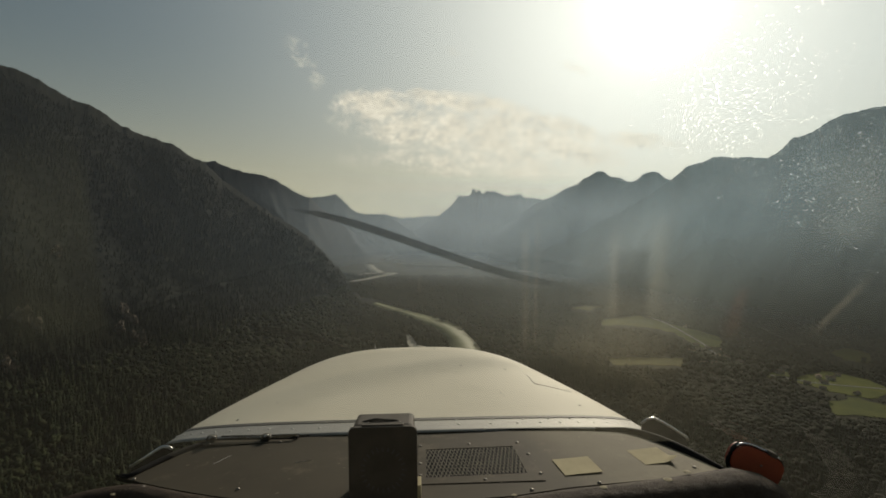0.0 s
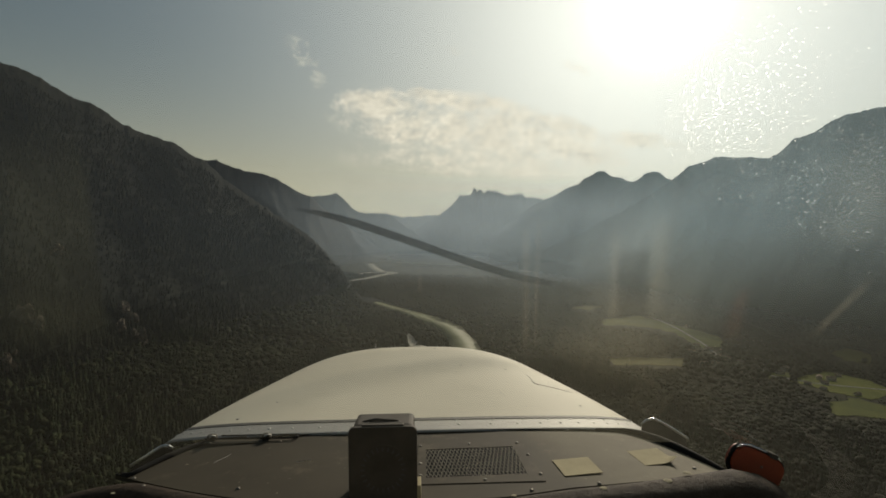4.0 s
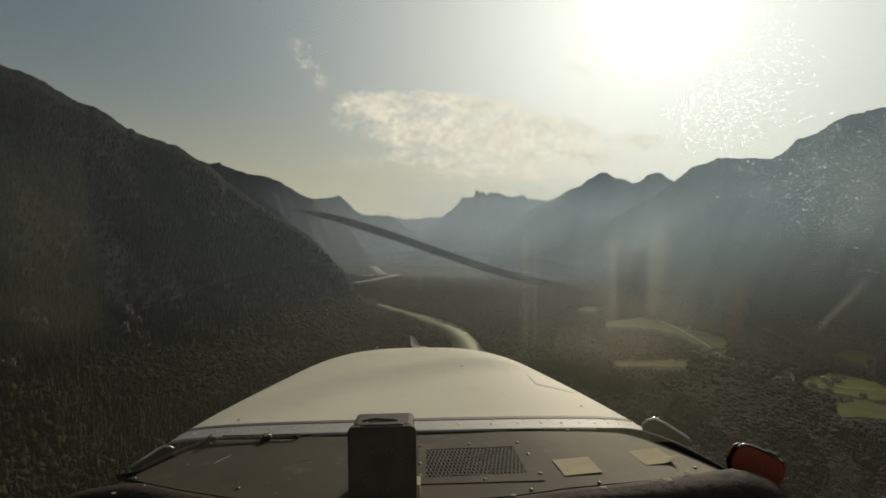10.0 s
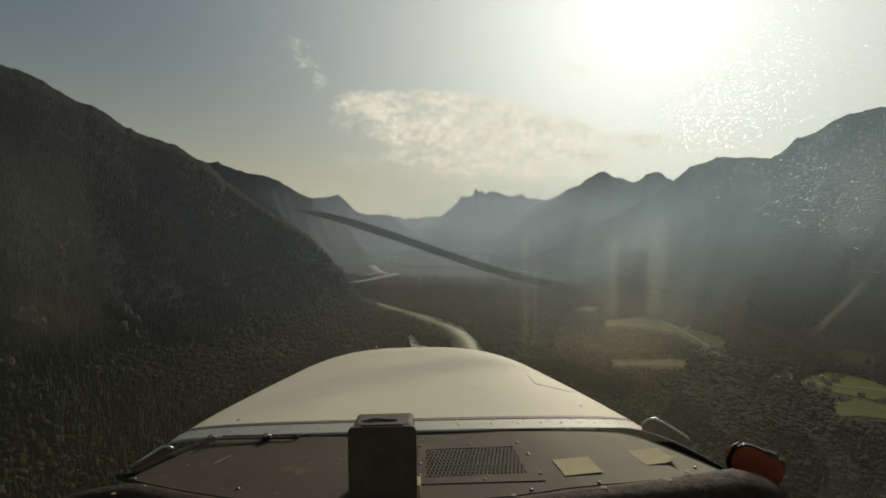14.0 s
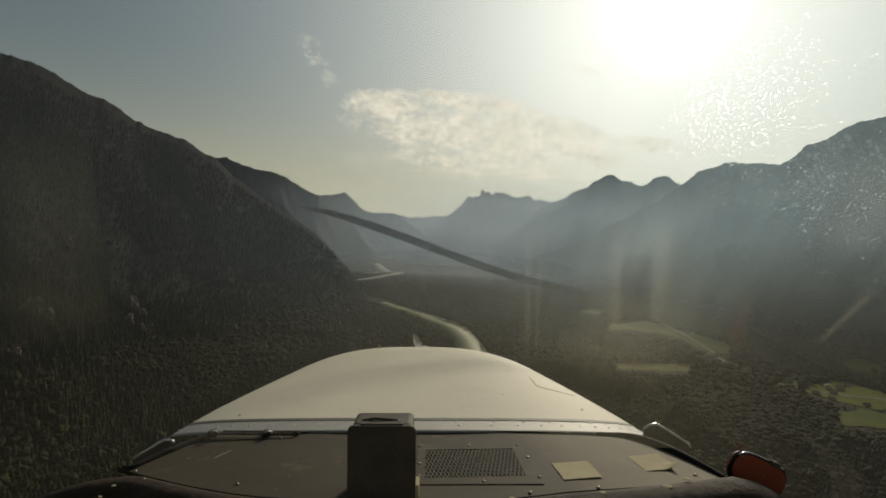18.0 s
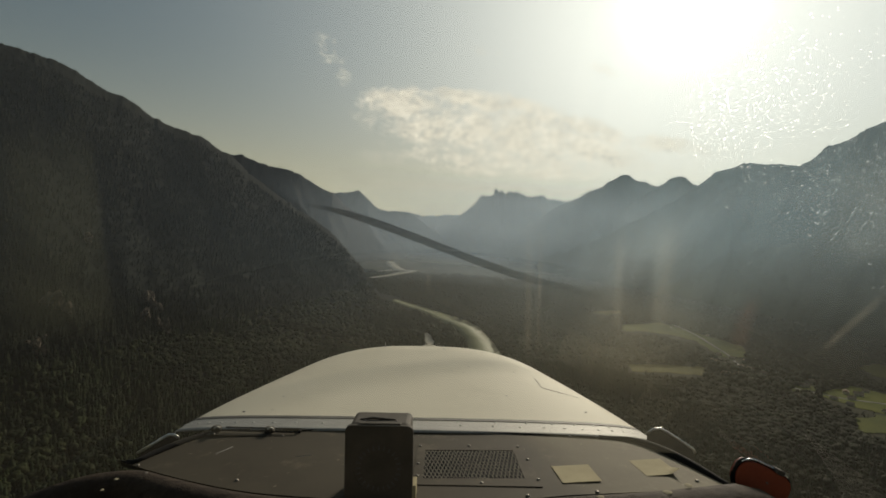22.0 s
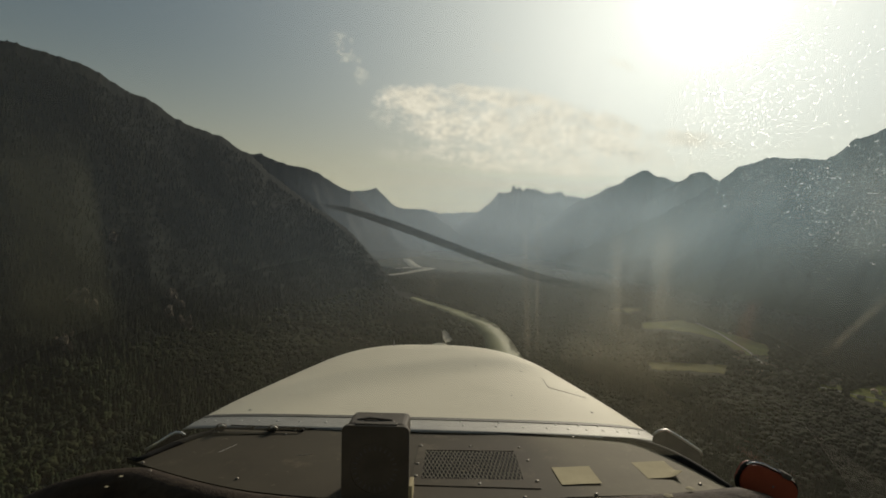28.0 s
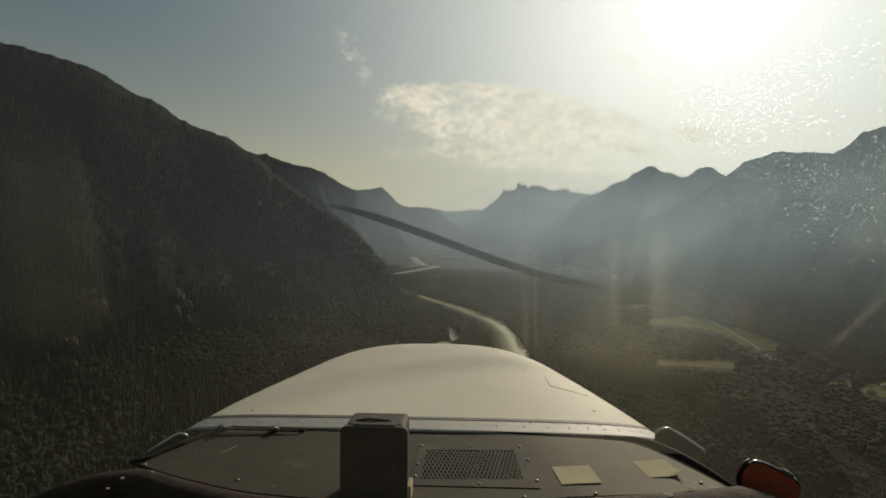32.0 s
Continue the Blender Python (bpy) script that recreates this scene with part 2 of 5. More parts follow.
BLADE = blurred_blade("blade_paint", (0.05, 0.048, 0.042), 0.46, [(2, 0.275, 0.36), (0, -0.50, -0.30)])
BLADE_FAINT = blurred_blade("faint_blade_blur", (0.05, 0.048, 0.042), 0.34, [(0, -0.72, -0.50)])
LINER = surf("cabin_lining", (0.38, 0.355, 0.32), (0.46, 0.43, 0.385), 6.0, 0.9, 0.2, 0.002)

WOODS = forest_surf("valley_woods", (0.017, 0.020, 0.006), (0.032, 0.033, 0.009), (0.17, 0.15, 0.10), 0.70)
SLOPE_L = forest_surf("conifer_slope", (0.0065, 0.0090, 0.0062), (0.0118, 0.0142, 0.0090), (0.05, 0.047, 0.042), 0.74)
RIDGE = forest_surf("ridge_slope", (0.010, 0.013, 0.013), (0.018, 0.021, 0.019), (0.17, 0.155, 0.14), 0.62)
SLOPE_R = forest_surf("shaded_slope", (0.026, 0.036, 0.020), (0.044, 0.052, 0.026), (0.26, 0.24, 0.20), 0.67)
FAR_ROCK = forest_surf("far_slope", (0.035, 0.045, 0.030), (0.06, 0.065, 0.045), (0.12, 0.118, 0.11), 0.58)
LEAF = surf("leaf_crowns", (0.0078, 0.0108, 0.0014), (0.0185, 0.0232, 0.0026), 0.016, 0.9, 0.0, island=True, spec=0.15, fine=0.9)
NEEDLE = surf("needle_crowns", (0.0064, 0.0100, 0.0022), (0.0195, 0.0270, 0.0046), 0.016, 0.9, 0.0, island=True, spec=0.15, fine=0.9)
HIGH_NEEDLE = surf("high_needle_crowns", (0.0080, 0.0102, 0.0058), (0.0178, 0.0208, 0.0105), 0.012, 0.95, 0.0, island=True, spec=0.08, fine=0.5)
BARK = surf("bark", (0.09, 0.065, 0.045), (0.15, 0.115, 0.08), 3.0, 0.95, 0.5, 0.05)
WATER = surf("silty_water", (0.132, 0.142, 0.064), (0.175, 0.182, 0.084), 0.01, 0.7, 0.03, 0.5, fine=0.12, spec=0.12, rough2=0.65)
GRAVEL = surf("river_gravel", (0.30, 0.28, 0.22), (0.42, 0.39, 0.31), 0.05, 0.95, 0.5, 0.5)
MEADOW = surf("meadow", (0.036, 0.052, 0.003), (0.088, 0.098, 0.006), 0.012, 0.95, 0.3, 0.5, fine=0.3, spec=0.1)
HAY = surf("mown_meadow", (0.070, 0.084, 0.004), (0.122, 0.130, 0.008), 0.012, 0.95, 0.3, 0.5, fine=0.3, spec=0.1)
STUBBLE = surf("dry_field", (0.052, 0.052, 0.004), (0.082, 0.076, 0.007), 0.012, 0.95, 0.3, 0.5, fine=0.3, spec=0.1)
ASPHALT = surf("pale_road", (0.13, 0.125, 0.11), (0.19, 0.18, 0.16), 0.1, 0.85)
HOUSE_WALL = surf("house_wall", (0.42, 0.34, 0.24), (0.60, 0.50, 0.36), 0.8, 0.8)
HOUSE_ROOF = surf("metal_roof", (0.20, 0.135, 0.085), (0.38, 0.28, 0.18), 0.05, 0.85, spec=0.15)
PANE_DARK = surf("window_glass", (0.03, 0.035, 0.04), (0.05, 0.055, 0.06), 1.0, 0.1)


# ================= mesh helpers =================
def mesh_np(name, verts, faces, material, smooth=False):
    """A mesh from arrays of vertices and of faces with one number of corners."""
    verts, faces = np.asarray(verts, np.float32), np.asarray(faces, np.int32)
    me = bpy.data.meshes.new(name)
    me.vertices.add(len(verts))
    me.vertices.foreach_set("co", verts.ravel())
    k = faces.shape[1]
    me.loops.add(faces.size)
    me.loops.foreach_set("vertex_index", faces.ravel())
    me.polygons.add(len(faces))
    me.polygons.foreach_set("loop_start", np.arange(0, faces.size, k, dtype=np.int32))
    me.polygons.foreach_set("loop_total", np.full(len(faces), k, dtype=np.int32))
    if smooth:
        me.polygons.foreach_set("use_smooth", np.ones(len(faces), dtype=bool))
    me.update(calc_edges=True)
    me.validate()
    me.materials.append(material)
    return me


def grid_faces(rows, cols):
    i = np.arange(rows - 1)[:, None] * cols + np.arange(cols - 1)[None]
    return np.stack([i, i + 1, i + cols + 1, i + cols], -1).reshape(-1, 4)


def from_bm(name, bm, material, smooth=False):
    bmesh.ops.recalc_face_normals(bm, faces=bm.faces)
    me = bpy.data.meshes.new(name)
    bm.to_mesh(me)
    bm.free()
    if smooth:
        for p in me.polygons:
            p.use_smooth = True
    me.materials.append(material)
    return me


def thing(name, label, category, group="", kind="", m=None):
    ob = new(name)
    ob.empty_display_size = 0.02
    ob.matrix_world = m if m is not None else Matrix()
    return tagged(ob, label, category, group, kind)


def part(name, bm, material, parent, label="", smooth=False, m=None):
    """Links a bmesh, or a ready mesh, as one mesh object under its thing."""
    me = bm if isinstance(bm, bpy.types.Mesh) else from_bm(name, bm, material, smooth)
    ob = new(name, me)
    ob.parent = parent
    if m is not None:
        ob.matrix_basis = m
    return tagged(ob, label)


def bm_box(sx, sy, sz, bevel=0.0, at=(0, 0, 0), seg=2):
    bm = bmesh.new()
    bmesh.ops.create_cube(bm, size=1.0)
    bmesh.ops.scale(bm, vec=(sx, sy, sz), verts=bm.verts)
    if bevel:
        bmesh.ops.bevel(bm, geom=bm.edges[:], offset=bevel, segments=seg, affect="EDGES", profile=0.5)
    bmesh.ops.translate(bm, vec=at, verts=bm.verts)
    return bm


def bm_tube(points, radius, sides=10, closed=False):
    """A round bar along points; radius is one number or one for each point."""
    pts = [Vector(p) for p in points]
    rad = radius if isinstance(radius, (list, tuple)) else [radius] * len(pts)
    bm = bmesh.new()
    rings = []
    for i, p in enumerate(pts):
        ahead = (pts[min(i + 1, len(pts) - 1)] - pts[max(i - 1, 0)]).normalized()
        side = ahead.cross(Vector((0, 0, 1)))
        side = side.normalized() if side.length > 1e-4 else Vector((1, 0, 0))
        up = side.cross(ahead)
        rings.append([bm.verts.new(p + rad[i] * (side * math.cos(a) + up * math.sin(a))) for a in [2 * math.pi * j / sides for j in range(sides)]])
    for a, b in zip(rings, rings[1:]):
        for j in range(sides):
            bm.faces.new((a[j], a[(j + 1) % sides], b[(j + 1) % sides], b[j]))
    bm.faces.new(rings[0][::-1])
    bm.faces.new(rings[-1])
    return bm


def bm_dome(radius, height, sides=10, at=(0, 0, 0)):
    """A low round head of a rivet or screw."""
    bm = bmesh.new()
    prev = None
    for f in (0.0, 0.35, 0.7, 0.92):
        ring = [bm.verts.new((at[0] + radius * math.cos(a) * math.sqrt(1 - f * f), at[1] + radius * math.sin(a) * math.sqrt(1 - f * f), at[2] + height * f))
                for a in [2 * math.pi * j / sides for j in range(sides)]]
        if prev:
            for j in range(sides):
                bm.faces.new((prev[j], prev[(j + 1) % sides], ring[(j + 1) % sides], ring[j]))
        prev = ring
    bm.faces.new(prev)
    return bm


def sheet(rows, thickness=0.0):
    """A surface from rows of points, with thickness downwards along z."""
    bm = bmesh.new()
    top = [[bm.verts.new(p) for p in r] for r in rows]
    for a, b in zip(top, top[1:]):
        for j in range(len(a) - 1):
            bm.faces.new((a[j], a[j + 1], b[j + 1], b[j]))
    if thickness:
        low = [[bm.verts.new((v.co.x, v.co.y, v.co.z - thickness)) for v in r] for r in top]
        for a, b in zip(low, low[1:]):
            for j in range(len(a) - 1):
                bm.faces.new((a[j], b[j], b[j + 1], a[j + 1]))
        n, k = len(top), len(top[0])
        rim = [(0, j) for j in range(k)] + [(i, k - 1) for i in range(1, n)] + [(n - 1, j) for j in range(k - 2, -1, -1)] + [(i, 0) for i in range(n - 2, 0, -1)]
        for (a, b), (c, d) in zip(rim, rim[1:] + rim[:1]):
            bm.faces.new((top[a][b], low[a][b], low[c][d], top[c][d]))
    return bm


# ================= terrain =================
TABLE = np.random.RandomState(7).rand(256, 256)


def value_noise(x, y):
    xi, yi = np.floor(x).astype(int), np.floor(y).astype(int)
    fx, fy = x - xi, y - yi
    fx, fy = fx * fx * (3 - 2 * fx), fy * fy * (3 - 2 * fy)
    a, b, c, d = (TABLE[(xi + i) % 256, (yi + j) % 256] for i, j in ((0, 0), (1, 0), (0, 1), (1, 1)))
    return (a * (1 - fx) + b * fx) * (1 - fy) + (c * (1 - fx) + d * fx) * fy - 0.5


def fbm(x, y, octaves=5, gain=0.5):
    total, amp = 0.0, 1.0
    for i in range(octaves):
        total = total + amp * value_noise(x * 2 ** i + 17.3 * i, y * 2 ** i + 5.1 * i)
        amp *= gain
    return total


# each mountain: skyline as (bearing, elevation) in degrees, then (bearing, distance) of crest and of foot
MOUNTAINS = {
    "left_mountain": ([(-62, 13.2), (-49, 13), (-44.5, 12.6), (-40.8, 12.28), (-39.72, 12.14), (-38.22, 11.8), (-37.05, 11.31), (-35.92, 10.6), (-34.59, 10.12), (-33.52, 9.82), (-32.64, 9.42), (-32.06, 8.92),
          (-30.83, 8.29), (-29.19, 7.68), (-28.24, 7.44), (-27.02, 7.22), (-26.02, 6.69), (-25.15, 6.13), (-24.11, 5.69), (-22.61, 4.16), (-20.42, 2.63), (-17.59, 0.79), (-15.27, -0.56), (-13.48, -1.96),
          (-12.13, -3.22), (-10.89, -4.55), (-9.62, -6.2), (-8.14, -8.08), (-6.53, -9.95)],
          [(-62, 1500), (-40, 1650), (-25, 1850), (-12, 1950), (-6, 1850)], [(-62, 480), (-45, 520), (-36, 620), (-25, 760), (-12, 1080), (-9, 1380), (-6.5, 1780)], 1.45),
    "left_ridge": ([(-26.74, 5.96), (-24.22, 5.79), (-23.19, 5.84), (-21.59, 5.26), (-20.5, 5.02), (-18.86, 4.87), (-17.74, 4.56), (-16.01, 3.53), (-13.96, 2.66), (-12.45, 1.39), (-10.61, -0.01), (-8.77, -1.13),
          (-6.9, -2.26), (-5.33, -3.4)],
          [(-30, 3000), (-14, 3350), (-9, 3900), (-5, 4050)], [(-30, 2400), (-13, 2850), (-9.5, 3500), (-5, 3950)], 1.2),
    "notched_peak": ([(-16.53, 2.32), (-13.96, 2.66), (-12.8, 2.8), (-11.93, 3.09), (-11.35, 3.19), (-10.42, 2.41), (-9.19, 1.45), (-7.67, 1.18), (-5.86, 1.21), (-3.97, 0.03), (-1.74, -1.57)],
          [(-20, 4400), (0, 4350)], [(-20, 3500), (0, 4000)], 1.2),
    "distant_range": ([(-9.46, 0.83), (-7.67, 1.11), (-5.86, 1.27), (-4.62, 0.91), (-2.19, 1.1), (-0.36, 1.32), (1.47, 1.54), (3.9, 1.78)],
          [(-14, 4850), (6, 4850)], [(-14, 4450), (6, 4450)], 1.1),
    "crag_mountain": ([(-3.61, -1.05), (-2.13, 0.01), (-0.35, 1.2), (0.82, 2.12), (1.51, 3.01), (1.91, 3.51), (2.22, 3.41), (2.89, 3.5), (3.18, 3.76), (3.31, 4.24), (3.52, 4.31), (3.71, 3.96), (4.13, 4.18),
          (4.39, 3.84), (4.74, 4.1), (4.98, 4.19), (5.35, 4.08), (5.64, 4.18), (6.14, 3.95), (6.52, 3.67), (7.25, 3.58), (7.78, 3.72), (8.19, 3.86), (8.61, 3.73), (9.04, 3.48), (9.51, 3.56), (10.17, 3.46),
          (10.65, 3.27), (12.8, 2.56), (15.15, 1.6)],
          [(-5, 4650), (16, 4650)], [(-5, 4050), (16, 3950)], 1.15),
    "twin_peak": ([(5.27, -1.01), (7.58, 0.94), (9.86, 2.67), (10.89, 3.25), (12.14, 3.84), (13.25, 4.59), (14.38, 4.92), (14.91, 5.57), (15.57, 5.82), (16.1, 6.3), (16.82, 6.37), (17.41, 5.86),
          (18.24, 5.65), (19.35, 5.34), (20.42, 5.41), (22.06, 4.44), (23.69, 3.09)],
          [(1, 4000), (24, 3950)], [(1, 3400), (24, 3200)], 1.15),
    "round_peak": ([(15.72, 1.63), (17.28, 3.44), (18.85, 4.64), (20.15, 5.41), (20.8, 6.04), (21.52, 6.33), (22.04, 6.28), (22.48, 5.89), (23.28, 5.41), (24.62, 4.22), (26.19, 2.9)],
          [(11, 3500), (27, 3450)], [(11, 2900), (27, 2800)], 1.15),
    "right_mountain": ([(8.4, -2.96), (13.58, -0.85), (16.87, 1.1), (20.04, 2.97), (22.06, 4.44), (23.28, 5.41), (24.01, 5.97), (24.71, 6.62), (25.67, 7.05), (27.09, 7.52), (28.27, 7.56), (29.42, 7.55),
          (30.55, 7.42), (31.52, 7.41), (32.27, 7.84), (33.45, 9.08), (34.67, 9.27), (35.04, 9.68), (36.17, 10.36), (37.1, 10.76), (37.85, 10.75), (38.68, 10.95), (41.14, 11.5), (44.61, 11.51),
          (49.3, 11.6), (62, 11.5)],
          [(8, 3150), (25, 2850), (35, 2700), (62, 2500)], [(8, 2650), (24, 2020), (34, 1680), (62, 1350)], 1.15),
}


def mountain_z(spec, az, r, seed):
    line, crest, foot, power = spec
    far = np.interp(az, *zip(*crest))
    near = np.interp(az, *zip(*foot))
    el = np.interp(az, *zip(*line))
    s = (r - near) / (far - near)
    t = np.clip(s, 0, 1)
    top = EYE_H + far * np.tan(np.radians(el)) + far * (0.0035 * fbm(az * 1.7 + seed, 9 * t + seed, 4))
    wide = np.mean([np.interp(az + q, *zip(*line)) for q in np.linspace(-2.2, 2.2, 9)], axis=0)
    body = np.maximum(EYE_H + far * np.tan(np.radians(wide)), 2.0)
    top = np.maximum(top, 2.0)
    arc = np.radians(az) * far
    gully = -np.abs(fbm(arc / 260 + 0.9 * t + seed, r / 900 + seed, 4)) + 0.12
    lumps = fbm(arc / 90 + seed, r / 90, 4)
    top = top + far * 0.0018 * fbm(az * 8 + seed, 60 * t + 3, 3) * t ** 6
    body = np.minimum(body, top + 0.03 * far)
    z = body * t ** power + (top - body) * t ** 5 + body * 4 * t * (1 - t) * ((0.07 if seed == 0 else 0.15) * gully + (0.035 if seed == 0 else 0.06) * lumps)
    return np.where(s > 1, top - (r - far) * 0.8, np.where(s < 0, -30.0, z))


def terrain_z(x, y):
    az, r = np.degrees(np.arctan2(x, y)), np.hypot(x, y)
    z = np.zeros_like(r)
    for i, spec in enumerate(MOUNTAINS.values()):
        inside = (az > spec[0][0][0]) & (az < spec[0][-1][0])
        z = np.where(inside, np.maximum(z, mountain_z(spec, az, r, 3.7 * i)), z)
    return z


ground_r = np.concatenate([[0.001], np.geomspace(60, 4950, 90), [9000.0]])
ground_a = np.radians(np.linspace(-180, 180, 181))
gx, gy = ground_r[:, None] * np.sin(ground_a), ground_r[:, None] * np.cos(ground_a)
gz = np.where(ground_r[:, None] > 300, 1.5 * fbm(gx / 300, gy / 300, 4), 0)
ground = new("ground", mesh_np("ground", np.stack([gx, gy, np.minimum(gz, 0.0) - 0.2], -1).reshape(-1, 3), grid_faces(len(ground_r), len(ground_a)), WOODS, True))
tagged(ground, "dark wooded valley floor between steep mountains", "ground", kind="structure")

LABELS = {
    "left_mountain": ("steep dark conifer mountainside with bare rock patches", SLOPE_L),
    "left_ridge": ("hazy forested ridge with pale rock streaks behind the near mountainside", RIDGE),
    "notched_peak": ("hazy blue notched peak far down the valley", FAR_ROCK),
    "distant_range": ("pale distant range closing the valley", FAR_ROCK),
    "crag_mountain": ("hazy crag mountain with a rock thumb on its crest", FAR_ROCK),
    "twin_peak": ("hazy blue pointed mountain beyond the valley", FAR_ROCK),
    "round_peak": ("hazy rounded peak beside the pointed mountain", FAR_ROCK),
    "right_mountain": ("long shaded mountain wall with forested lower slopes", SLOPE_R),
}
for i, (name, spec) in enumerate(MOUNTAINS.items()):
    near = i in (0, 7)
    az = np.linspace(spec[0][0][0], spec[0][-1][0], 480 if near else 420)
    s = np.concatenate([np.linspace(0, 1, 130 if near else 60), [1.08, 1.3]])
    far, foot = np.interp(az, *zip(*spec[1])), np.interp(az, *zip(*spec[2]))
    r = foot + (far - foot) * s[:, None]
    z = mountain_z(spec, az[None] + 0 * r, r, 3.7 * i)
    z[0] = -2.0
    p = np.stack([r * np.sin(np.radians(az)), r * np.cos(np.radians(az)), z], -1).reshape(-1, 3)
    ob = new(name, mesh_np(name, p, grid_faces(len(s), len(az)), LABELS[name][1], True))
    tagged(ob, LABELS[name][0], "mountain", kind="structure")

# distance haze between the ridges, put in as added translucent sheets
AIR = thin_veil("haze_veil", (0.70, 0.83, 0.97), 0.190, 2, [(0, 0.0), (0.14, 0.9), (0.45, 1.0), (0.68, 0.8), (1.0, 0.0)], side=(-0.52, 0.05), share=True)
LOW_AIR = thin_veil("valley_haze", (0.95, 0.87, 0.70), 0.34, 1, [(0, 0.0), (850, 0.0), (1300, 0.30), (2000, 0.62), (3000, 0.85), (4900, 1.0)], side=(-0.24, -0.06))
NEAR_AIR = thin_veil("near_haze_veil", (0.62, 0.76, 1.0), 0.030, 2, [(0, 0.0), (140, 0.25), (260, 0.9), (330, 1.0), (700, 1.0)])
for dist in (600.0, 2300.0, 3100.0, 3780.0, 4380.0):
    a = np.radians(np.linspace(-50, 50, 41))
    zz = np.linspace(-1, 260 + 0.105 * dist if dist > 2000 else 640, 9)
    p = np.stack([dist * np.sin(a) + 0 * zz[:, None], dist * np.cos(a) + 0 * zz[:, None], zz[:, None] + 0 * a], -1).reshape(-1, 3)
    ob = new("haze_sheet", mesh_np("haze_sheet", p, grid_faces(9, 41), AIR if dist > 2000 else NEAR_AIR, True))
    tagged(ob, "upright veil sheet standing in for bluish distance haze", "mist", kind="stuff")
# level sheet whose growing opacity paints haze with distance
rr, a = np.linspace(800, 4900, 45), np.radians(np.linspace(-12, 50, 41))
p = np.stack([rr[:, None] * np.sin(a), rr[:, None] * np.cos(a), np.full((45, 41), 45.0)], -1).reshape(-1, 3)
tagged(new("low_haze_sheet", mesh_np("low_haze_sheet", p, grid_faces(45, 41), LOW_AIR, True)), "level veil sheet standing in for haze over the valley floor", "mist", kind="stuff")


# ================= valley floor: river, fields, road =================
def flat_shape(name, outline, z, material, label, category, kind="structure", rough=0.0):
    """A level patch with a slightly uneven outline."""
    pts = []
    n = len(outline)
    for i in range(n):
        (x0, y0), (x1, y1) = outline[i], outline[(i + 1) % n]
        for f in np.linspace(0, 1, 7)[:-1]:
            pts.append((x0 + (x1 - x0) * f + random.uniform(-rough, rough), y0 + (y1 - y0) * f + random.uniform(-rough, rough)))
    bm = bmesh.new()
    low = [bm.verts.new((x, y, 0.0)) for x, y in pts]
    bmesh.ops.triangulate(bm, faces=[bm.faces.new(low)])
    out = bmesh.ops.extrude_face_region(bm, geom=bm.faces[:])
    bmesh.ops.translate(bm, vec=(0, 0, z), verts=[g for g in out["geom"] if isinstance(g, bmesh.types.BMVert)])
    return tagged(new(name, from_bm(name, bm, material)), label, category, kind=kind)


def ribbon(centre, widths, steps=12):
    """Smooth left and right banks along a course."""
    c = np.array(centre, float)
    k = np.arange(len(c))
    q = np.linspace(0, len(c) - 1, (len(c) - 1) * steps + 1)
    x, y, wd = np.interp(q, k, c[:, 0]), np.interp(q, k, c[:, 1]), np.interp(q, k, widths)
    for _ in range(3):
        x[1:-1], y[1:-1] = (x[:-2] + 2 * x[1:-1] + x[2:]) / 4, (y[:-2] + 2 * y[1:-1] + y[2:]) / 4
    dx, dy = np.gradient(x), np.gradient(y)
    ln = np.hypot(dx, dy) + 1e-6
    nx, ny = -dy / ln, dx / ln
    jl, jr = 1 + 0.16 * fbm(q * 1.3, q * 0), 1 + 0.16 * fbm(q * 1.3 + 40, q * 0)
    return np.stack([x + nx * wd / 2 * jl, y + ny * wd / 2 * jl], -1), np.stack([x - nx * wd / 2 * jr, y - ny * wd / 2 * jr], -1)


def ribbon_thing(name, centre, widths, z, material, label, category):
    left, right = ribbon(centre, widths)
    n = len(left)
    v = np.concatenate([np.c_[left, np.full(n, z)], np.c_[right, np.full(n, z)], np.c_[left, np.zeros(n)], np.c_[right, np.zeros(n)]])
    i = np.arange(n - 1)
    f = np.concatenate([np.stack([i, i + n, i + n + 1, i + 1], -1), np.stack([i, i + 1, i + 2 * n + 1, i + 2 * n], -1), np.stack([i + n, i + 3 * n, i + 3 * n + 1, i + n + 1], -1)])
    return tagged(new(name, mesh_np(name, v, f, material, False)), label, category, kind="structure")


RIVER = [(-262, 1850), (-222, 1771), (-155, 1665), (-83, 1570), (-20, 1455), (25, 1365), (55, 1221), (70, 1037), (53, 850), (0, 620)]
ribbon_thing("river", RIVER, [8, 25, 57, 61, 92, 82, 57, 73, 90, 70], 0.5, WATER, "silty grey-green river winding through woods", "river")
FAR_RIVER = [(-470, 3500), (-396, 3137), (-328, 2907), (-235, 2915)]
NEAR_BRAID = [(-406, 2416), (-351, 2546), (-310, 2707), (-247, 2905)]
MID_BRAID = [(-420, 2750), (-376, 2863), (-330, 2867)]
ribbon_thing("river_bend", FAR_RIVER, [60, 60, 75, 30], 0.5, GRAVEL, "pale far bend of the silty river", "river")
ribbon_thing("river_channel", NEAR_BRAID, [18, 34, 50, 40], 0.6, GRAVEL, "narrow braided side channel of the river", "river")
ribbon_thing("river_channel", MID_BRAID, [14, 30, 24], 0.8, GRAVEL, "narrow braided side channel of the river", "river")
BARS = [[(-78, 1262), (-68, 1266), (-42, 1150), (-60, 1125)]]
for outline in BARS:
    flat_shape("gravel_bar", outline, 0.7, GRAVEL, "pale gravel bar beside the river", "gravel bar", rough=3)
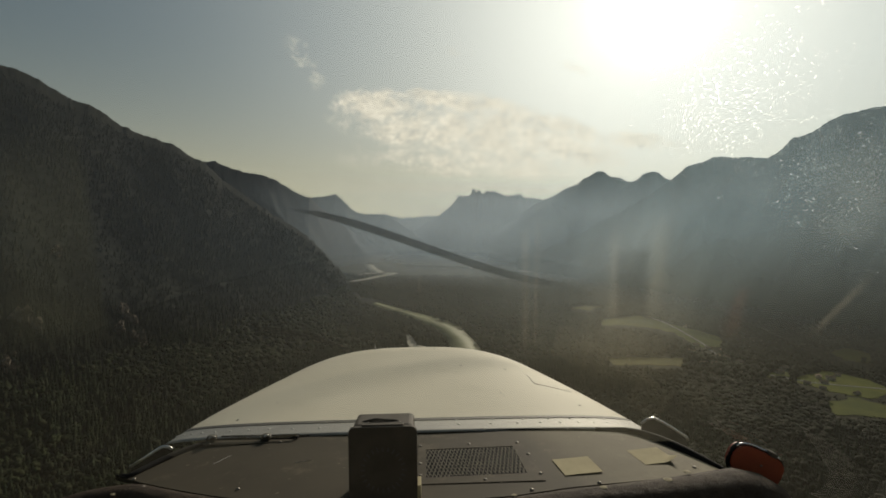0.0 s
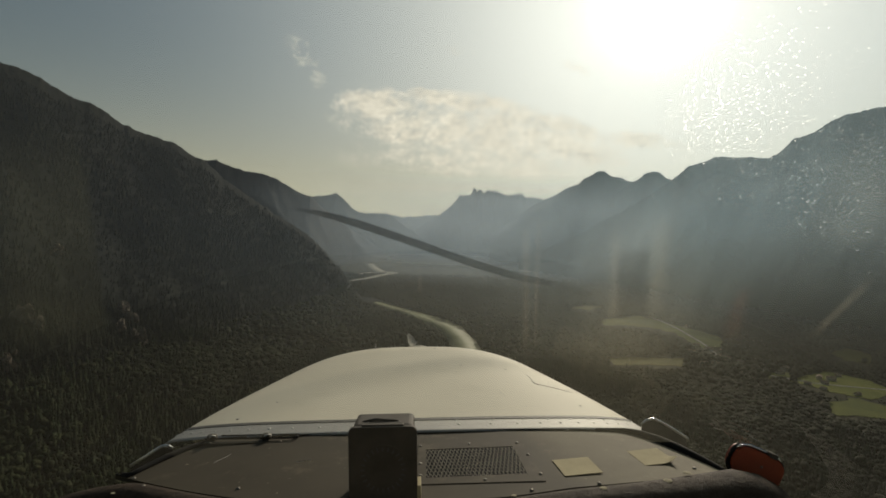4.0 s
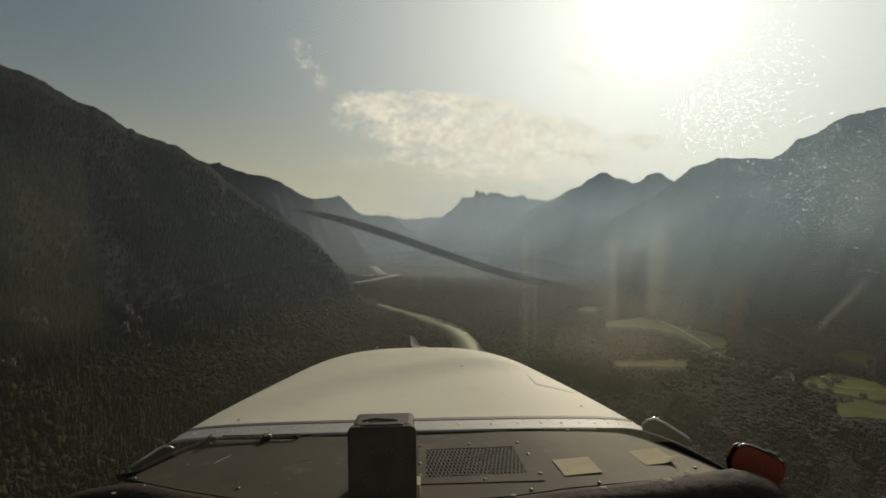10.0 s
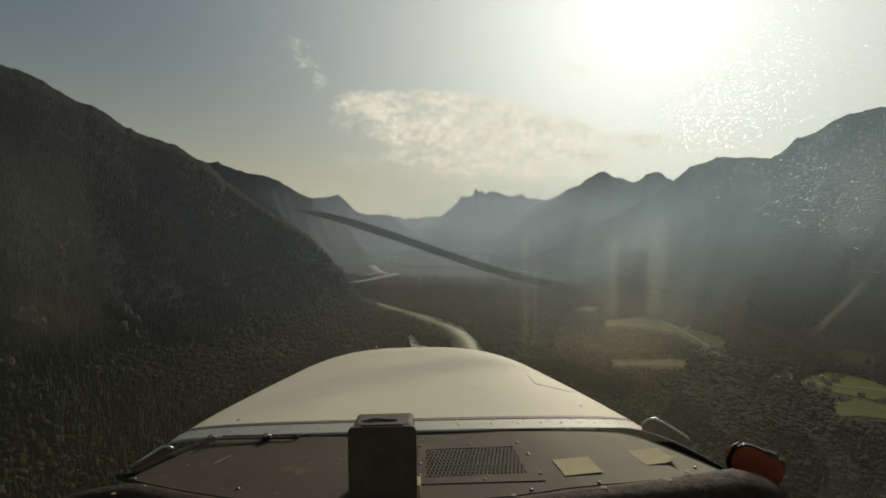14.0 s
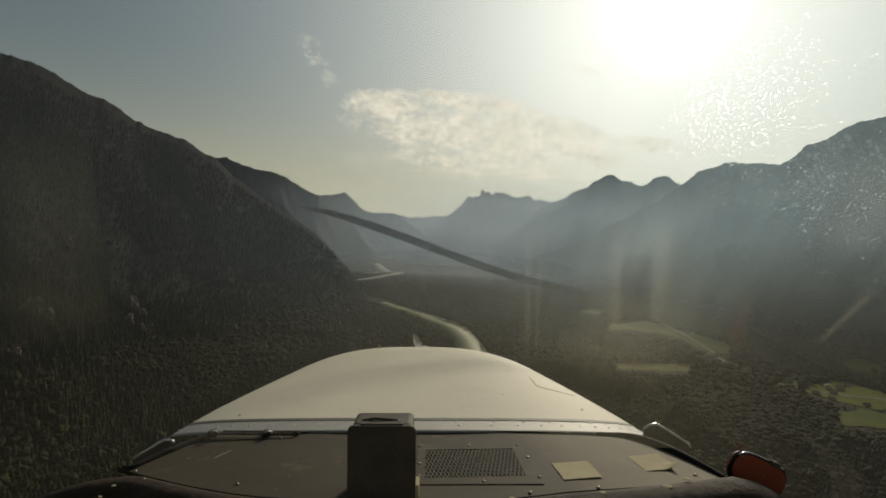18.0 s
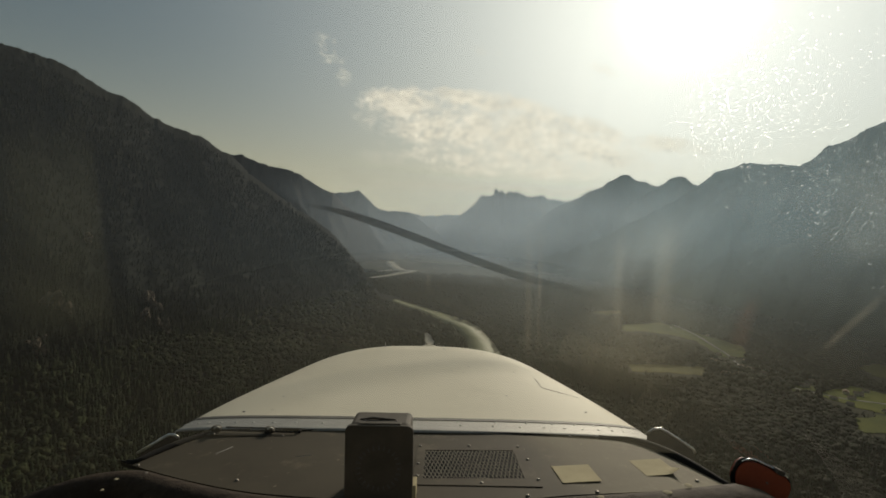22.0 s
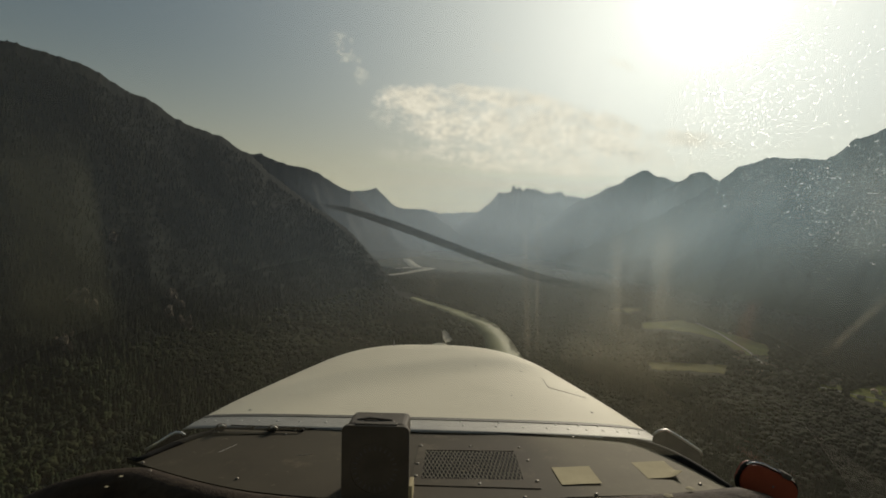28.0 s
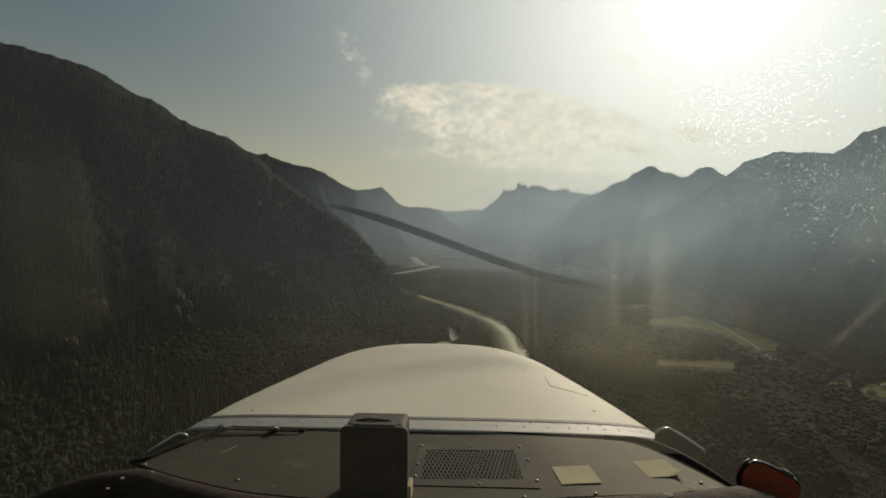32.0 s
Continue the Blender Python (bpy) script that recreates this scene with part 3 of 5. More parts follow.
flat_shape("clearing", [(-128, 3560), (-34, 3700), (-20, 3850), (-150, 3860), (-210, 3760)], 0.7, STUBBLE, "pale far clearing beside the river", "clearing", rough=14)
FIELDS = [
    ([(483, 1560), (640, 1670), (667, 1563), (706, 1466), (732, 1353), (678, 1238), (617, 1214), (613, 1267), (630, 1384), (592, 1455), (539, 1481), (464, 1469)], MEADOW, "long golden hay meadow bending round dark woods"),
    ([(355, 1087), (430, 1100), (526, 1106), (491, 1034), (418, 1038), (349, 1030)], STUBBLE, "narrow dry golden field edged by trees"),
    ([(649, 955), (770, 1040), (807, 974), (797, 891), (718, 863), (674, 890)], HAY, "small bright meadow beside the houses"),
    ([(619, 827), (701, 864), (718, 820), (674, 767), (597, 773)], MEADOW, "small bright meadow in the woods"),
    ([(414, 1773), (534, 1866), (590, 1855), (501, 1745)], STUBBLE, "faint dry clearing in the valley woods"),
    ([(912, 1217), (1002, 1268), (992, 1193), (926, 1111), (887, 1133)], STUBBLE, "small dry clearing in the woods"),
    ([(624, 996), (683, 1021), (678, 988), (619, 961)], MEADOW, "small bright meadow beside the houses"),
]
for outline, m, label in FIELDS:
    flat_shape("field", outline, 0.5, m, label, "field", kind="structure", rough=6)
ROAD = [(641, 1831), (672, 1683), (667, 1467), (640, 1253), (597, 1083), (624, 996), (690, 940), (860, 900)]
ribbon_thing("road", ROAD, [5] * len(ROAD), 0.7, ASPHALT, "thin pale country road past the fields", "road")


def inside(px, py, outline):
    """Which points lie inside an outline."""
    hit = np.zeros(len(px), bool)
    n = len(outline)
    for i in range(n):
        (x0, y0), (x1, y1) = outline[i], outline[(i + 1) % n]
        cross = (y0 > py) != (y1 > py)
        hit ^= cross & (px < (x1 - x0) * (py - y0) / (y1 - y0 + 1e-9) + x0)
    return hit


def near_course(px, py, course, reach):
    c = np.array(course, float)
    best = np.full(len(px), 1e9)
    for a, b in zip(c, c[1:]):
        d = b - a
        t = np.clip(((px - a[0]) * d[0] + (py - a[1]) * d[1]) / (d @ d), 0, 1)
        best = np.minimum(best, np.hypot(px - a[0] - t * d[0], py - a[1] - t * d[1]))
    return best < reach


# ================= forest =================
HOUSES = [(610, 1233), (540, 1055), (627, 1202), (606, 1125), (586, 1137), (566, 1063), (569, 1165), (648, 1188), (699, 1479), (718, 978), (703, 943), (734, 969), (675, 907), (667, 935), (768, 997), (662, 1005), (629, 1080), (617, 1110), (694, 1039), (713, 880)]
rng = np.random.RandomState(3)
NEAR_N, FAR_N = 34000, 95000
taz = np.radians(rng.uniform(-47, 47, NEAR_N + FAR_N))
tr = np.sqrt(np.concatenate([rng.uniform(430.0 ** 2, 1050.0 ** 2, NEAR_N), rng.uniform(1050.0 ** 2, 2800.0 ** 2, FAR_N)]))
tx, ty = tr * np.sin(taz), tr * np.cos(taz)
ok = ~near_course(tx, ty, RIVER[:-1], 33) & ~near_course(tx, ty, ROAD, 7)
for course in (FAR_RIVER, NEAR_BRAID, MID_BRAID):
    ok &= ~near_course(tx * 1.02, ty * 1.02, course, 45)
ok &= rng.uniform(0, 1, len(tx)) < np.interp(tr, [1900, 2800], [1.0, 0.2])
for outline, *_ in FIELDS:
    ok &= ~inside(tx, ty, outline)
for hx, hy in HOUSES:
    ok &= np.hypot(tx - hx * 0.992, ty - hy * 0.992) > 19
for outline in BARS:
    ok &= ~inside(tx, ty, outline)
deg = np.degrees(np.arctan2(tx, ty))
ok &= (terrain_z(tx, ty) < 40) | ((deg < 0) & (tr < np.interp(deg, *zip(*MOUNTAINS["left_mountain"][1])) - 45))
tx, ty, tr = tx[ok], ty[ok], tr[ok]
tz = terrain_z(tx, ty)
tall = rng.uniform(0.6, 1.4, len(tx)) * (1 + 0.5 * fbm(tx / 200 + 9, ty / 200, 3))
for outline, *_ in FIELDS:
    for grow in (1.03, 1.06):
        tall = np.where(inside(tx * grow, ty * grow, outline), tall * 0.45, tall)
for outline in BARS:
    for grow in (1.03, 1.06):
        tall = np.where(inside(tx * grow, ty * grow, outline), tall * 0.4, tall)
tall = np.where(near_course(tx * 1.03, ty * 1.03, RIVER, 36), tall * 0.5, tall)
conifer = (fbm(tx / 160 + 31, ty / 160, 3) + rng.uniform(-0.3, 0.3, len(tx)) + np.where(tx < 60, 0.03, -0.15) + np.where(tz > 30, 0.06, 0)) > 0


def cone_tiers(tiers, sides, rough):
    """Unit conifer: drooping tiers with ragged edges, one metre high."""
    g = np.random.RandomState(tiers * 10 + sides)
    v, f = [], []
    for i in range(tiers):
        z0, z1 = 0.12 + 0.80 * i / tiers, min(1.0, 0.12 + 0.80 * (i + 1.7) / tiers)
        rad = 0.20 * (1 - 0.82 * i / tiers)
        base = len(v)
        for j in range(sides):
            a = 2 * math.pi * (j + 0.5 * i) / sides
            q = rad * (1 + g.uniform(-rough, rough))
            v.append((q * math.cos(a), q * math.sin(a), z0 + g.uniform(-0.03, 0.03)))
        v.append((0, 0, z1))
        f += [(base + j, base + (j + 1) % sides, base + sides) for j in range(sides)]
    return np.array(v), np.array(f)


def leafy_lumps(lumps, seed, sub=1):
    """Unit broadleaf crown: a heap of uneven clumps, one metre high."""
    g = np.random.RandomState(seed)
    v, f = [], []
    for i in range(lumps):
        bm = bmesh.new()
        bmesh.ops.create_icosphere(bm, subdivisions=sub, radius=1.0)
        c = np.array([g.uniform(-.2, .2), g.uniform(-.2, .2), g.uniform(.42, .74)]) if i else np.array([0, 0, .55])
        q = g.uniform(.18, .27) if i else 0.32
        base = len(v)
        v += [tuple(c + q * np.array(p.co) * g.uniform(.72, 1.22) * np.array([1, 1, .95])) for p in bm.verts]
        f += [tuple(base + x.index for x in p.verts) for p in bm.faces]
        bm.free()
    return np.array(v), np.array(f)


def scatter(name, unit, sel, height, material, label, smooth=False):
    uv, uf = unit
    ang = rng.uniform(0, 6.28, len(sel))
    s = height * tall[sel]
    wd = s * rng.uniform(0.85, 1.2, len(sel))
    x = uv[None, :, 0] * np.cos(ang)[:, None] - uv[None, :, 1] * np.sin(ang)[:, None]
    y = uv[None, :, 0] * np.sin(ang)[:, None] + uv[None, :, 1] * np.cos(ang)[:, None]
    p = np.stack([x * wd[:, None] + tx[sel][:, None], y * wd[:, None] + ty[sel][:, None], uv[None, :, 2] * s[:, None] + tz[sel][:, None] - 1.0], -1)
    f = uf[None] + (np.arange(len(sel)) * len(uv))[:, None, None]
    ob = new(name, mesh_np(name, p.reshape(-1, 3), f.reshape(-1, 3), material, smooth))
    return tagged(ob, label, "forest", kind="stuff")


idx = np.arange(len(tx))
near_t, high = tr < 1050, tz > 55
scatter("conifer_forest", cone_tiers(5, 7, 0.3), idx[near_t & conifer & ~high], 15.0, NEEDLE, "dense dark conifer forest on the slope and valley floor")
scatter("broadleaf_forest", leafy_lumps(6, 2), idx[near_t & ~conifer & ~high & (rng.uniform(0, 1, len(tx)) < 0.9)], 12.5, LEAF, "dense olive broadleaf woods on the valley floor", True)
scatter("far_conifer_forest", cone_tiers(2, 5, 0.25), idx[~near_t & conifer & ~high], 14.0, NEEDLE, "dark conifer forest farther along the valley")
scatter("far_broadleaf_forest", leafy_lumps(1, 5), idx[~near_t & ~conifer & ~high], 13.0, LEAF, "olive broadleaf woods farther along the valley", True)
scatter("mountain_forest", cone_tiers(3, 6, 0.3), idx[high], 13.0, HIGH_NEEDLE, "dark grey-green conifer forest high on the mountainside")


# bare rock ledges on the wooded slope
ROCK = surf("tan_rock", (0.045, 0.033, 0.022), (0.13, 0.098, 0.064), 0.12, 0.95, 0.8, 1.0, fine=0.9)


def on_slope(az, el):
    """Where a line of sight from the aircraft meets the slope."""
    r = np.arange(450.0, 2400.0, 4.0)
    x, y = r * math.sin(radians(az)), r * math.cos(radians(az))
    hit = np.argmax(terrain_z(x, y) >= EYE_H + r * math.tan(radians(el)))
    return Vector((x[hit], y[hit], terrain_z(x, y)[hit]))


for az, el, size in ((-30.61, -9.57, 26), (-31.12, -11.05, 18), (-29.52, -11.92, 19), (-38.32, -9.49, 23), (-37.45, -10.03, 16), (-39.55, -13.06, 21), (-35.96, -3.56, 12)):
    bm = bmesh.new()
    for q in range(16):
        m = Matrix.Translation((random.uniform(-1, 1) * size * 0.7, random.uniform(-.3, .3) * size, random.uniform(-.5, .5) * size))
        made = bmesh.ops.create_icosphere(bm, subdivisions=1, radius=size * random.uniform(0.12, 0.34), matrix=m)
        for vtx in made["verts"]:
            vtx.co += Vector((random.uniform(-1, 1), random.uniform(-1, 1), random.uniform(-1, 1))) * size * 0.13
    bmesh.ops.scale(bm, vec=(0.8, 0.7, 1.25), verts=bm.verts)
    ledge = new("rock_ledge", from_bm("rock_ledge", bm, ROCK))
    ledge.location = on_slope(az, el) + Vector((0, 0, 7))
    tagged(ledge, "bare tan rock ledge on the wooded slope", "rock", "rock ledges on the slope")


def conifer_tree():
    t = thing("conifer_tree", "tall dark green conifer standing in the forest", "tree", "trees among the woods")
    part("trunk", bm_tube([(0, 0, -1), (0.1, 0, 8), (0.05, 0, 21)], [0.4, 0.25, 0.06], 7), BARK, t)
    uv, uf = cone_tiers(9, 10, 0.35)
    part("crown", mesh_np("crown", uv * 23, uf, NEEDLE), NEEDLE, t)
    return t


def broadleaf_tree():
    t = thing("broadleaf_tree", "round-topped olive green broadleaf tree beside the fields", "tree", "trees among the woods")
    part("trunk", bm_tube([(0, 0, -1), (0.2, 0.1, 4), (0.1, 0.3, 9)], [0.45, 0.32, 0.12], 7), BARK, t)
    part("limb", bm_tube([(0.1, 0.1, 4), (1.5, 0.4, 7), (2.4, 0.6, 9)], [0.2, 0.14, 0.05], 6), BARK, t)
    part("limb", bm_tube([(0.1, 0.1, 4.5), (-1.3, -0.6, 7), (-2.1, -1.0, 9)], [0.2, 0.14, 0.05], 6), BARK, t)
    uv, uf = leafy_lumps(14, 8)
    part("crown", mesh_np("crown", uv * 16, uf, LEAF), LEAF, t)
    return t


proto = [conifer_tree(), broadleaf_tree()]
spots = []
while len(spots) < 130:
    side = random.choice((-1, 1))
    a, r = radians(side * random.uniform(24, 42)), random.uniform(470, 800)
    if 0 < r * math.sin(a) and random.random() < 0.5:
        a, r = radians(random.uniform(30, 40)), random.uniform(900, 1450)
    x, y = r * math.sin(a), r * math.cos(a)
    q = np.array([x]), np.array([y])
    if any(inside(*q, o)[0] for o, *_ in FIELDS) or near_course(*q, ROAD, 10)[0] or min(math.hypot(x - hx, y - hy) for hx, hy in HOUSES) < 12:
        continue
    spots.append((x, y, float(terrain_z(*q)[0])))
for i, (x, y, z) in enumerate(spots):
    which = 0 if (x < 0) == (random.random() < 0.8) else 1
    m = pose(x, y, z - 0.5, 0, 0, random.uniform(0, 360)) @ Matrix.Scale(random.uniform(0.8, 1.25), 4)
    if i < 2:
        proto[i].matrix_world = pose(x, y, z - 0.5)
    else:
        copy_thing(proto[which], m)


def house():
    h = thing("house", "small pale country house with a light metal roof", "house", "houses by the fields")
    part("wall", bm_box(13, 9, 4.4, 0.05, (0, 0, 2.2)), HOUSE_WALL, h)
    bm = bmesh.new()
    v = [bm.verts.new(p) for p in ((-7, -5.2, 4.3), (7, -5.2, 4.3), (7, 5.2, 4.3), (-7, 5.2, 4.3), (-7, 0, 7.4), (7, 0, 7.4))]
    for f in ((0, 1, 5, 4), (2, 3, 4, 5), (0, 4, 3), (1, 2, 5), (0, 3, 2, 1)):
        bm.faces.new([v[j] for j in f])
    part("roof", bm, HOUSE_ROOF, h)
    part("door", bm_box(1.1, 0.12, 2.1, 0.02, (0.5, -4.55, 1.05)), BARK, h)
    for x in (-4, 3.6):
        part("window", bm_box(1.6, 0.12, 1.3, 0.02, (x, -4.55, 2.3)), PANE_DARK, h)
    return h


first = house()
for i, (x, y) in enumerate(HOUSES):
    m = pose(x, y, 0, 0, 0, random.uniform(-60, 60)) @ Matrix.Scale(random.uniform(0.7, 1.1), 4)
    if i:
        copy_thing(first, m)
    else:
        first.matrix_world = pose(x, y, 0, 0, 0, 25)


# ================= aircraft nose =================
nose = thing("aircraft_nose", "cream-painted riveted engine cowling ahead of the windscreen", "aircraft", m=PLANE)


def cowl_at(d, a):
    """A point of the cowling skin at distance d ahead, at angle a from its top."""
    t = (d - 1.04) / 0.76
    tc = max(t, 0.0)
    wd, hh = 0.6124 - 0.1932 * tc ** 1.59, 0.215 + 0.105 * t
    top = -0.337 + 0.0226 * t - 0.0174 * max(0.0, (t - 0.8) / 0.2) ** 2
    s, c = math.sin(a), math.cos(a)
    top -= 0.014 * max(0.0, (-a - 0.56) / 0.42) ** 2 * max(0.0, 1 - max(0.0, d - 1.0) / 0.3)
    return Vector((-0.0683 + wd * math.copysign(abs(s) ** 0.6924, s), d, top - hh * (1 - abs(c) ** 0.6924)))


def seam_d(a, d0):
    """The seam line runs forward as the skin falls away to the sides."""
    drop = -0.337 - cowl_at(1.04, a).z
    return d0 * (1 + 0.78 * min(drop, 0.13) / 0.337)


ANG = [radians(-95 + 190 * i / 90) for i in range(91)]
rows = []
for j in range(41):
    v = j / 40
    rows.append([cowl_at(seam_d(a, 1.045) * (1 - v) + 1.8 * v, a) for a in ANG])
lip = [[Vector((-0.0683 + (p.x + 0.0683) * k, 1.8 + e, p.z - f)) for p in rows[-1]] for k, e, f in ((0.985, 0.018, 0.012), (0.95, 0.03, 0.035), (0.88, 0.035, 0.08))]
part("cowling", sheet(rows + lip), CREAM, nose, smooth=True)
part("seam_strip", sheet([[cowl_at(seam_d(a, d), a) + Vector((0, 0, 0.0012)) for a in ANG[18:73]] for d in (1.0385, 1.0505)], 0.002), SEAM, nose, "dark sealed seam")
part("deck_strip", sheet([[cowl_at(seam_d(a, d), a) for a in ANG[18:73]] for d in (0.978, 0.992, 1.008, 1.023, 1.034, 1.044)], 0.002), ALUMINIUM, nose, "worn riveted metal strip", smooth=True)
rivet_me = from_bm("rivet", bm_dome(0.0030, 0.0014, 10), PALE_METAL, True)
for i in range(27):
    a = radians(-56 + 112 * i / 26)
    part("rivet", rivet_me, None, nose, m=Matrix.Translation(cowl_at(seam_d(a, 1.014), a)))
for i in range(10):
    a = radians(4 + 46 * i / 9)
    part("rivet", rivet_me, None, nose, m=Matrix.Translation(cowl_at(seam_d(a, 1.034), a)))
fastener_me = from_bm("fastener", bm_dome(0.0034, 0.0016, 10), SEAM, True)
for d, deg in ((1.12, -27.5), (1.18, 32.0), (1.69, 3.5), (1.47, 8.0), (1.46, 20.5)):
    part("fastener", fastener_me, None, nose, m=Matrix.Translation(cowl_at(d, radians(deg))))
# oil hatch outline on the right of the cowling
hatch = [(1.42, 26.5), (1.33, 25.0), (1.32, 30.5), (1.32, 37.5)]
part("hatch_joint", bm_tube([cowl_at(d, radians(g)) + Vector((0, 0, 0.0003)) for d, g in hatch], 0.0009, 6), SEAM, nose, "fine dark hatch joint")
part("antenna", bm_tube([cowl_at(1.72, radians(-9)), cowl_at(1.72, radians(-9)) + Vector((0, 0, 0.016))], [0.002, 0.001], 6), ALUMINIUM, nose)
dirt_me = from_bm("chip", bm_dome(0.0022, 0.0006, 7), SEAM)
for i in range(26):
    a, d = radians(random.uniform(-45, 40)), random.uniform(1.1, 1.72)
    part("chip", dirt_me, None, nose, m=Matrix.Translation(cowl_at(d, a)) @ Matrix.Diagonal((random.uniform(.5, 1.3), random.uniform(.5, 2), 1, 1)))
part("nose_bowl", bm_box(0.72, 0.06, 0.42, 0.05, (-0.0683, 1.78, -0.66), 4), CREAM, nose)

# turning propeller, built still in the shape of its blur streaks
prop = thing("propeller", "dark two-blade propeller, shaped as its turning blur, ahead of the cowling", "propeller", m=PLANE @ pose(-0.06, 1.98, -0.455))


# centre lines of the two blur streaks, built as strongly curved blades from root to tip, across and up from the hub
UPPER_LINE = [(0.0, 0.0), (0.306, -0.051), (0.50, -0.01), (0.64, 0.085), (0.70, 0.20), (0.63, 0.296), (0.391, 0.341), (0.179, 0.41), (-0.033, 0.489), (-0.245, 0.563), (-0.362, 0.595), (-0.478, 0.616)]
LOWER_LINE = [(0.0, 0.0), (-0.12, 0.03), (-0.309, 0.107), (-0.40, 0.138), (-0.499, 0.158), (-0.60, 0.168), (-0.69, 0.171)]


def blade(centre_line, skin, widest):
    bm = bmesh.new()
    rings = []
    line = np.array(centre_line)
    q = np.linspace(0, len(line) - 1, 61)
    px, pz = np.interp(q, range(len(line)), line[:, 0]), np.interp(q, range(len(line)), line[:, 1])
    for _ in range(4):
        px[1:-1], pz[1:-1] = (px[:-2] + 2 * px[1:-1] + px[2:]) / 4, (pz[:-2] + 2 * pz[1:-1] + pz[2:]) / 4
    dx, dz = np.gradient(px), np.gradient(pz)
    for i in range(61):
        f = i / 60
        ln = math.hypot(dx[i], dz[i])
        nx, nz = -dz[i] / ln, dx[i] / ln
        chord = np.interp(f, [0, 0.15, 0.35, 0.55, 0.8, 0.95, 1], [0.030, 0.016, 0.018, 0.030, 0.030, 0.016, 0.005]) * widest
        thick = 0.018 * (1 - f) + 0.005
        tw = radians(38 - 30 * f)
        ring = []
        for k in range(10):
            b = 2 * math.pi * k / 10
            cx, cy = chord * 0.5 * math.cos(b), thick * 0.5 * math.sin(b)
            out, along = cx * math.cos(tw) - cy * math.sin(tw), cx * math.sin(tw) + cy * math.cos(tw)
            ring.append(bm.verts.new((px[i] + nx * out, along, pz[i] + nz * out)))
        rings.append(ring)
    for a, b in zip(rings, rings[1:]):
        for k in range(10):
            bm.faces.new((a[k], a[(k + 1) % 10], b[(k + 1) % 10], b[k]))
    bm.faces.new(rings[-1])
    bm.faces.new(rings[0][::-1])
    return part("blade", bm, skin, prop, smooth=True)


blade(UPPER_LINE, BLADE, 1.0)
blade(LOWER_LINE, BLADE_FAINT, 0.9)
part("hub", bm_tube([(0, -0.22, 0), (0, 0.05, 0)], 0.06, 20), ALUMINIUM, prop, smooth=True)
part("spinner", bm_tube([(0, 0.05, 0), (0, 0.12, 0), (0, 0.2, 0), (0, 0.26, 0)], [0.085, 0.075, 0.045, 0.01], 24), CREAM, prop, smooth=True)

# ================= glareshield =================
Z0 = -0.342
shield = thing("glareshield", "grey vinyl glareshield panel under the windscreen", "glareshield", m=PLANE)


def shield_front(x):
    return 0.715 + (0.062 if x > -0.06 else 0.09) * ((x + 0.06) / 0.46) ** 2 + 0.045 * max(0.0, (-x - 0.25) / 0.25) ** 1.5 + 0.013 * min(1.0, max(0.0, (x - 0.08) / 0.1))


def shield_back(x):
    return 0.987 - 0.012 * abs((x + 0.035) / 0.36) ** 2 - 0.185 * max(0.0, (abs(x + 0.035) - 0.36) / 0.12) ** 2.2


def shield_z(x, y):
    return Z0 - 0.010 * abs((x + 0.035) / 0.45) ** 4 


xs = [-0.035 + 0.49 * math.sin(math.pi / 2 * (i / 50 - 1)) for i in range(101)]
part("top_panel", sheet([[(x, shield_front(x) * (1 - v) + max(shield_back(x), shield_front(x) + 0.004) * v, shield_z(x, 0)) for x in xs] for v in [j / 14 for j in range(15)]], 0.006),
     SHIELD_TOP, shield, "grey vinyl panel, dusty and yellowed at one end")
for (x0, y0), (x1, y1) in (((-0.375, 0.872), (-0.36, 0.905)), ((-0.24, 0.86), (-0.215, 0.868))):
    part("scratch", bm_tube([(x0, y0, shield_z(x0, y0) + 0.0001), (x1, y1, shield_z(x1, y1) + 0.0001)], 0.0004, 5), PALE_METAL, shield, "fine pale scratch")
# padded roll along the edge towards the seats
roll_pts, roll_r = [], []
for i in range(61):
    x = -0.66 + 1.22 * i / 60
    r = 0.031 + 0.018 * min(1.0, max(0.0, (x - 0.12) / 0.28))
    drop = 8.0 * max(0.0, x - 0.43) ** 2 + 1.5 * max(0.0, -0.47 - x) ** 2 + 0.010 * min(1.0, abs((x + 0.035) / 0.45)) ** 4 * (x < 0)
    xc = max(x, -0.47)
    roll_pts.append((x, shield_front(xc) - 0.5 * r, Z0 + 0.002 - r - drop + 0.001 * min(1.0, max(0.0, (x - 0.2) / 0.2))))
    roll_r.append(r)
part("padded_roll", bm_tube(roll_pts, roll_r, 16), PADDED, shield, "dark brown pebbled padding", smooth=True)
gasket = [(x, max(shield_back(x), shield_front(x)) + 0.001, shield_z(x, 0) + 0.0015) for x in xs[1:-1]]
part("gasket", bm_tube(gasket, 0.0014, 8), RUBBER, shield, "black rubber windscreen gasket", smooth=True)
for x0, x1 in ((0.29, 0.441), (-0.36, -0.513)):
    line = [x0 + (x1 - x0) * (k / 24) ** 0.7 for k in range(25)]
    pts = [(x, max(shield_back(x), shield_front(x)) + 0.006, shield_z(x, 0) + 0.001) for x in line]
    part("corner_gasket", bm_tube(pts, [0.003 + (0.0060 if x0 > 0 else 0.0035) * math.sin(math.pi * (k / 24) ** 1.2) for k in range(25)], 10), RUBBER, shield, "thick black corner gasket", smooth=True)

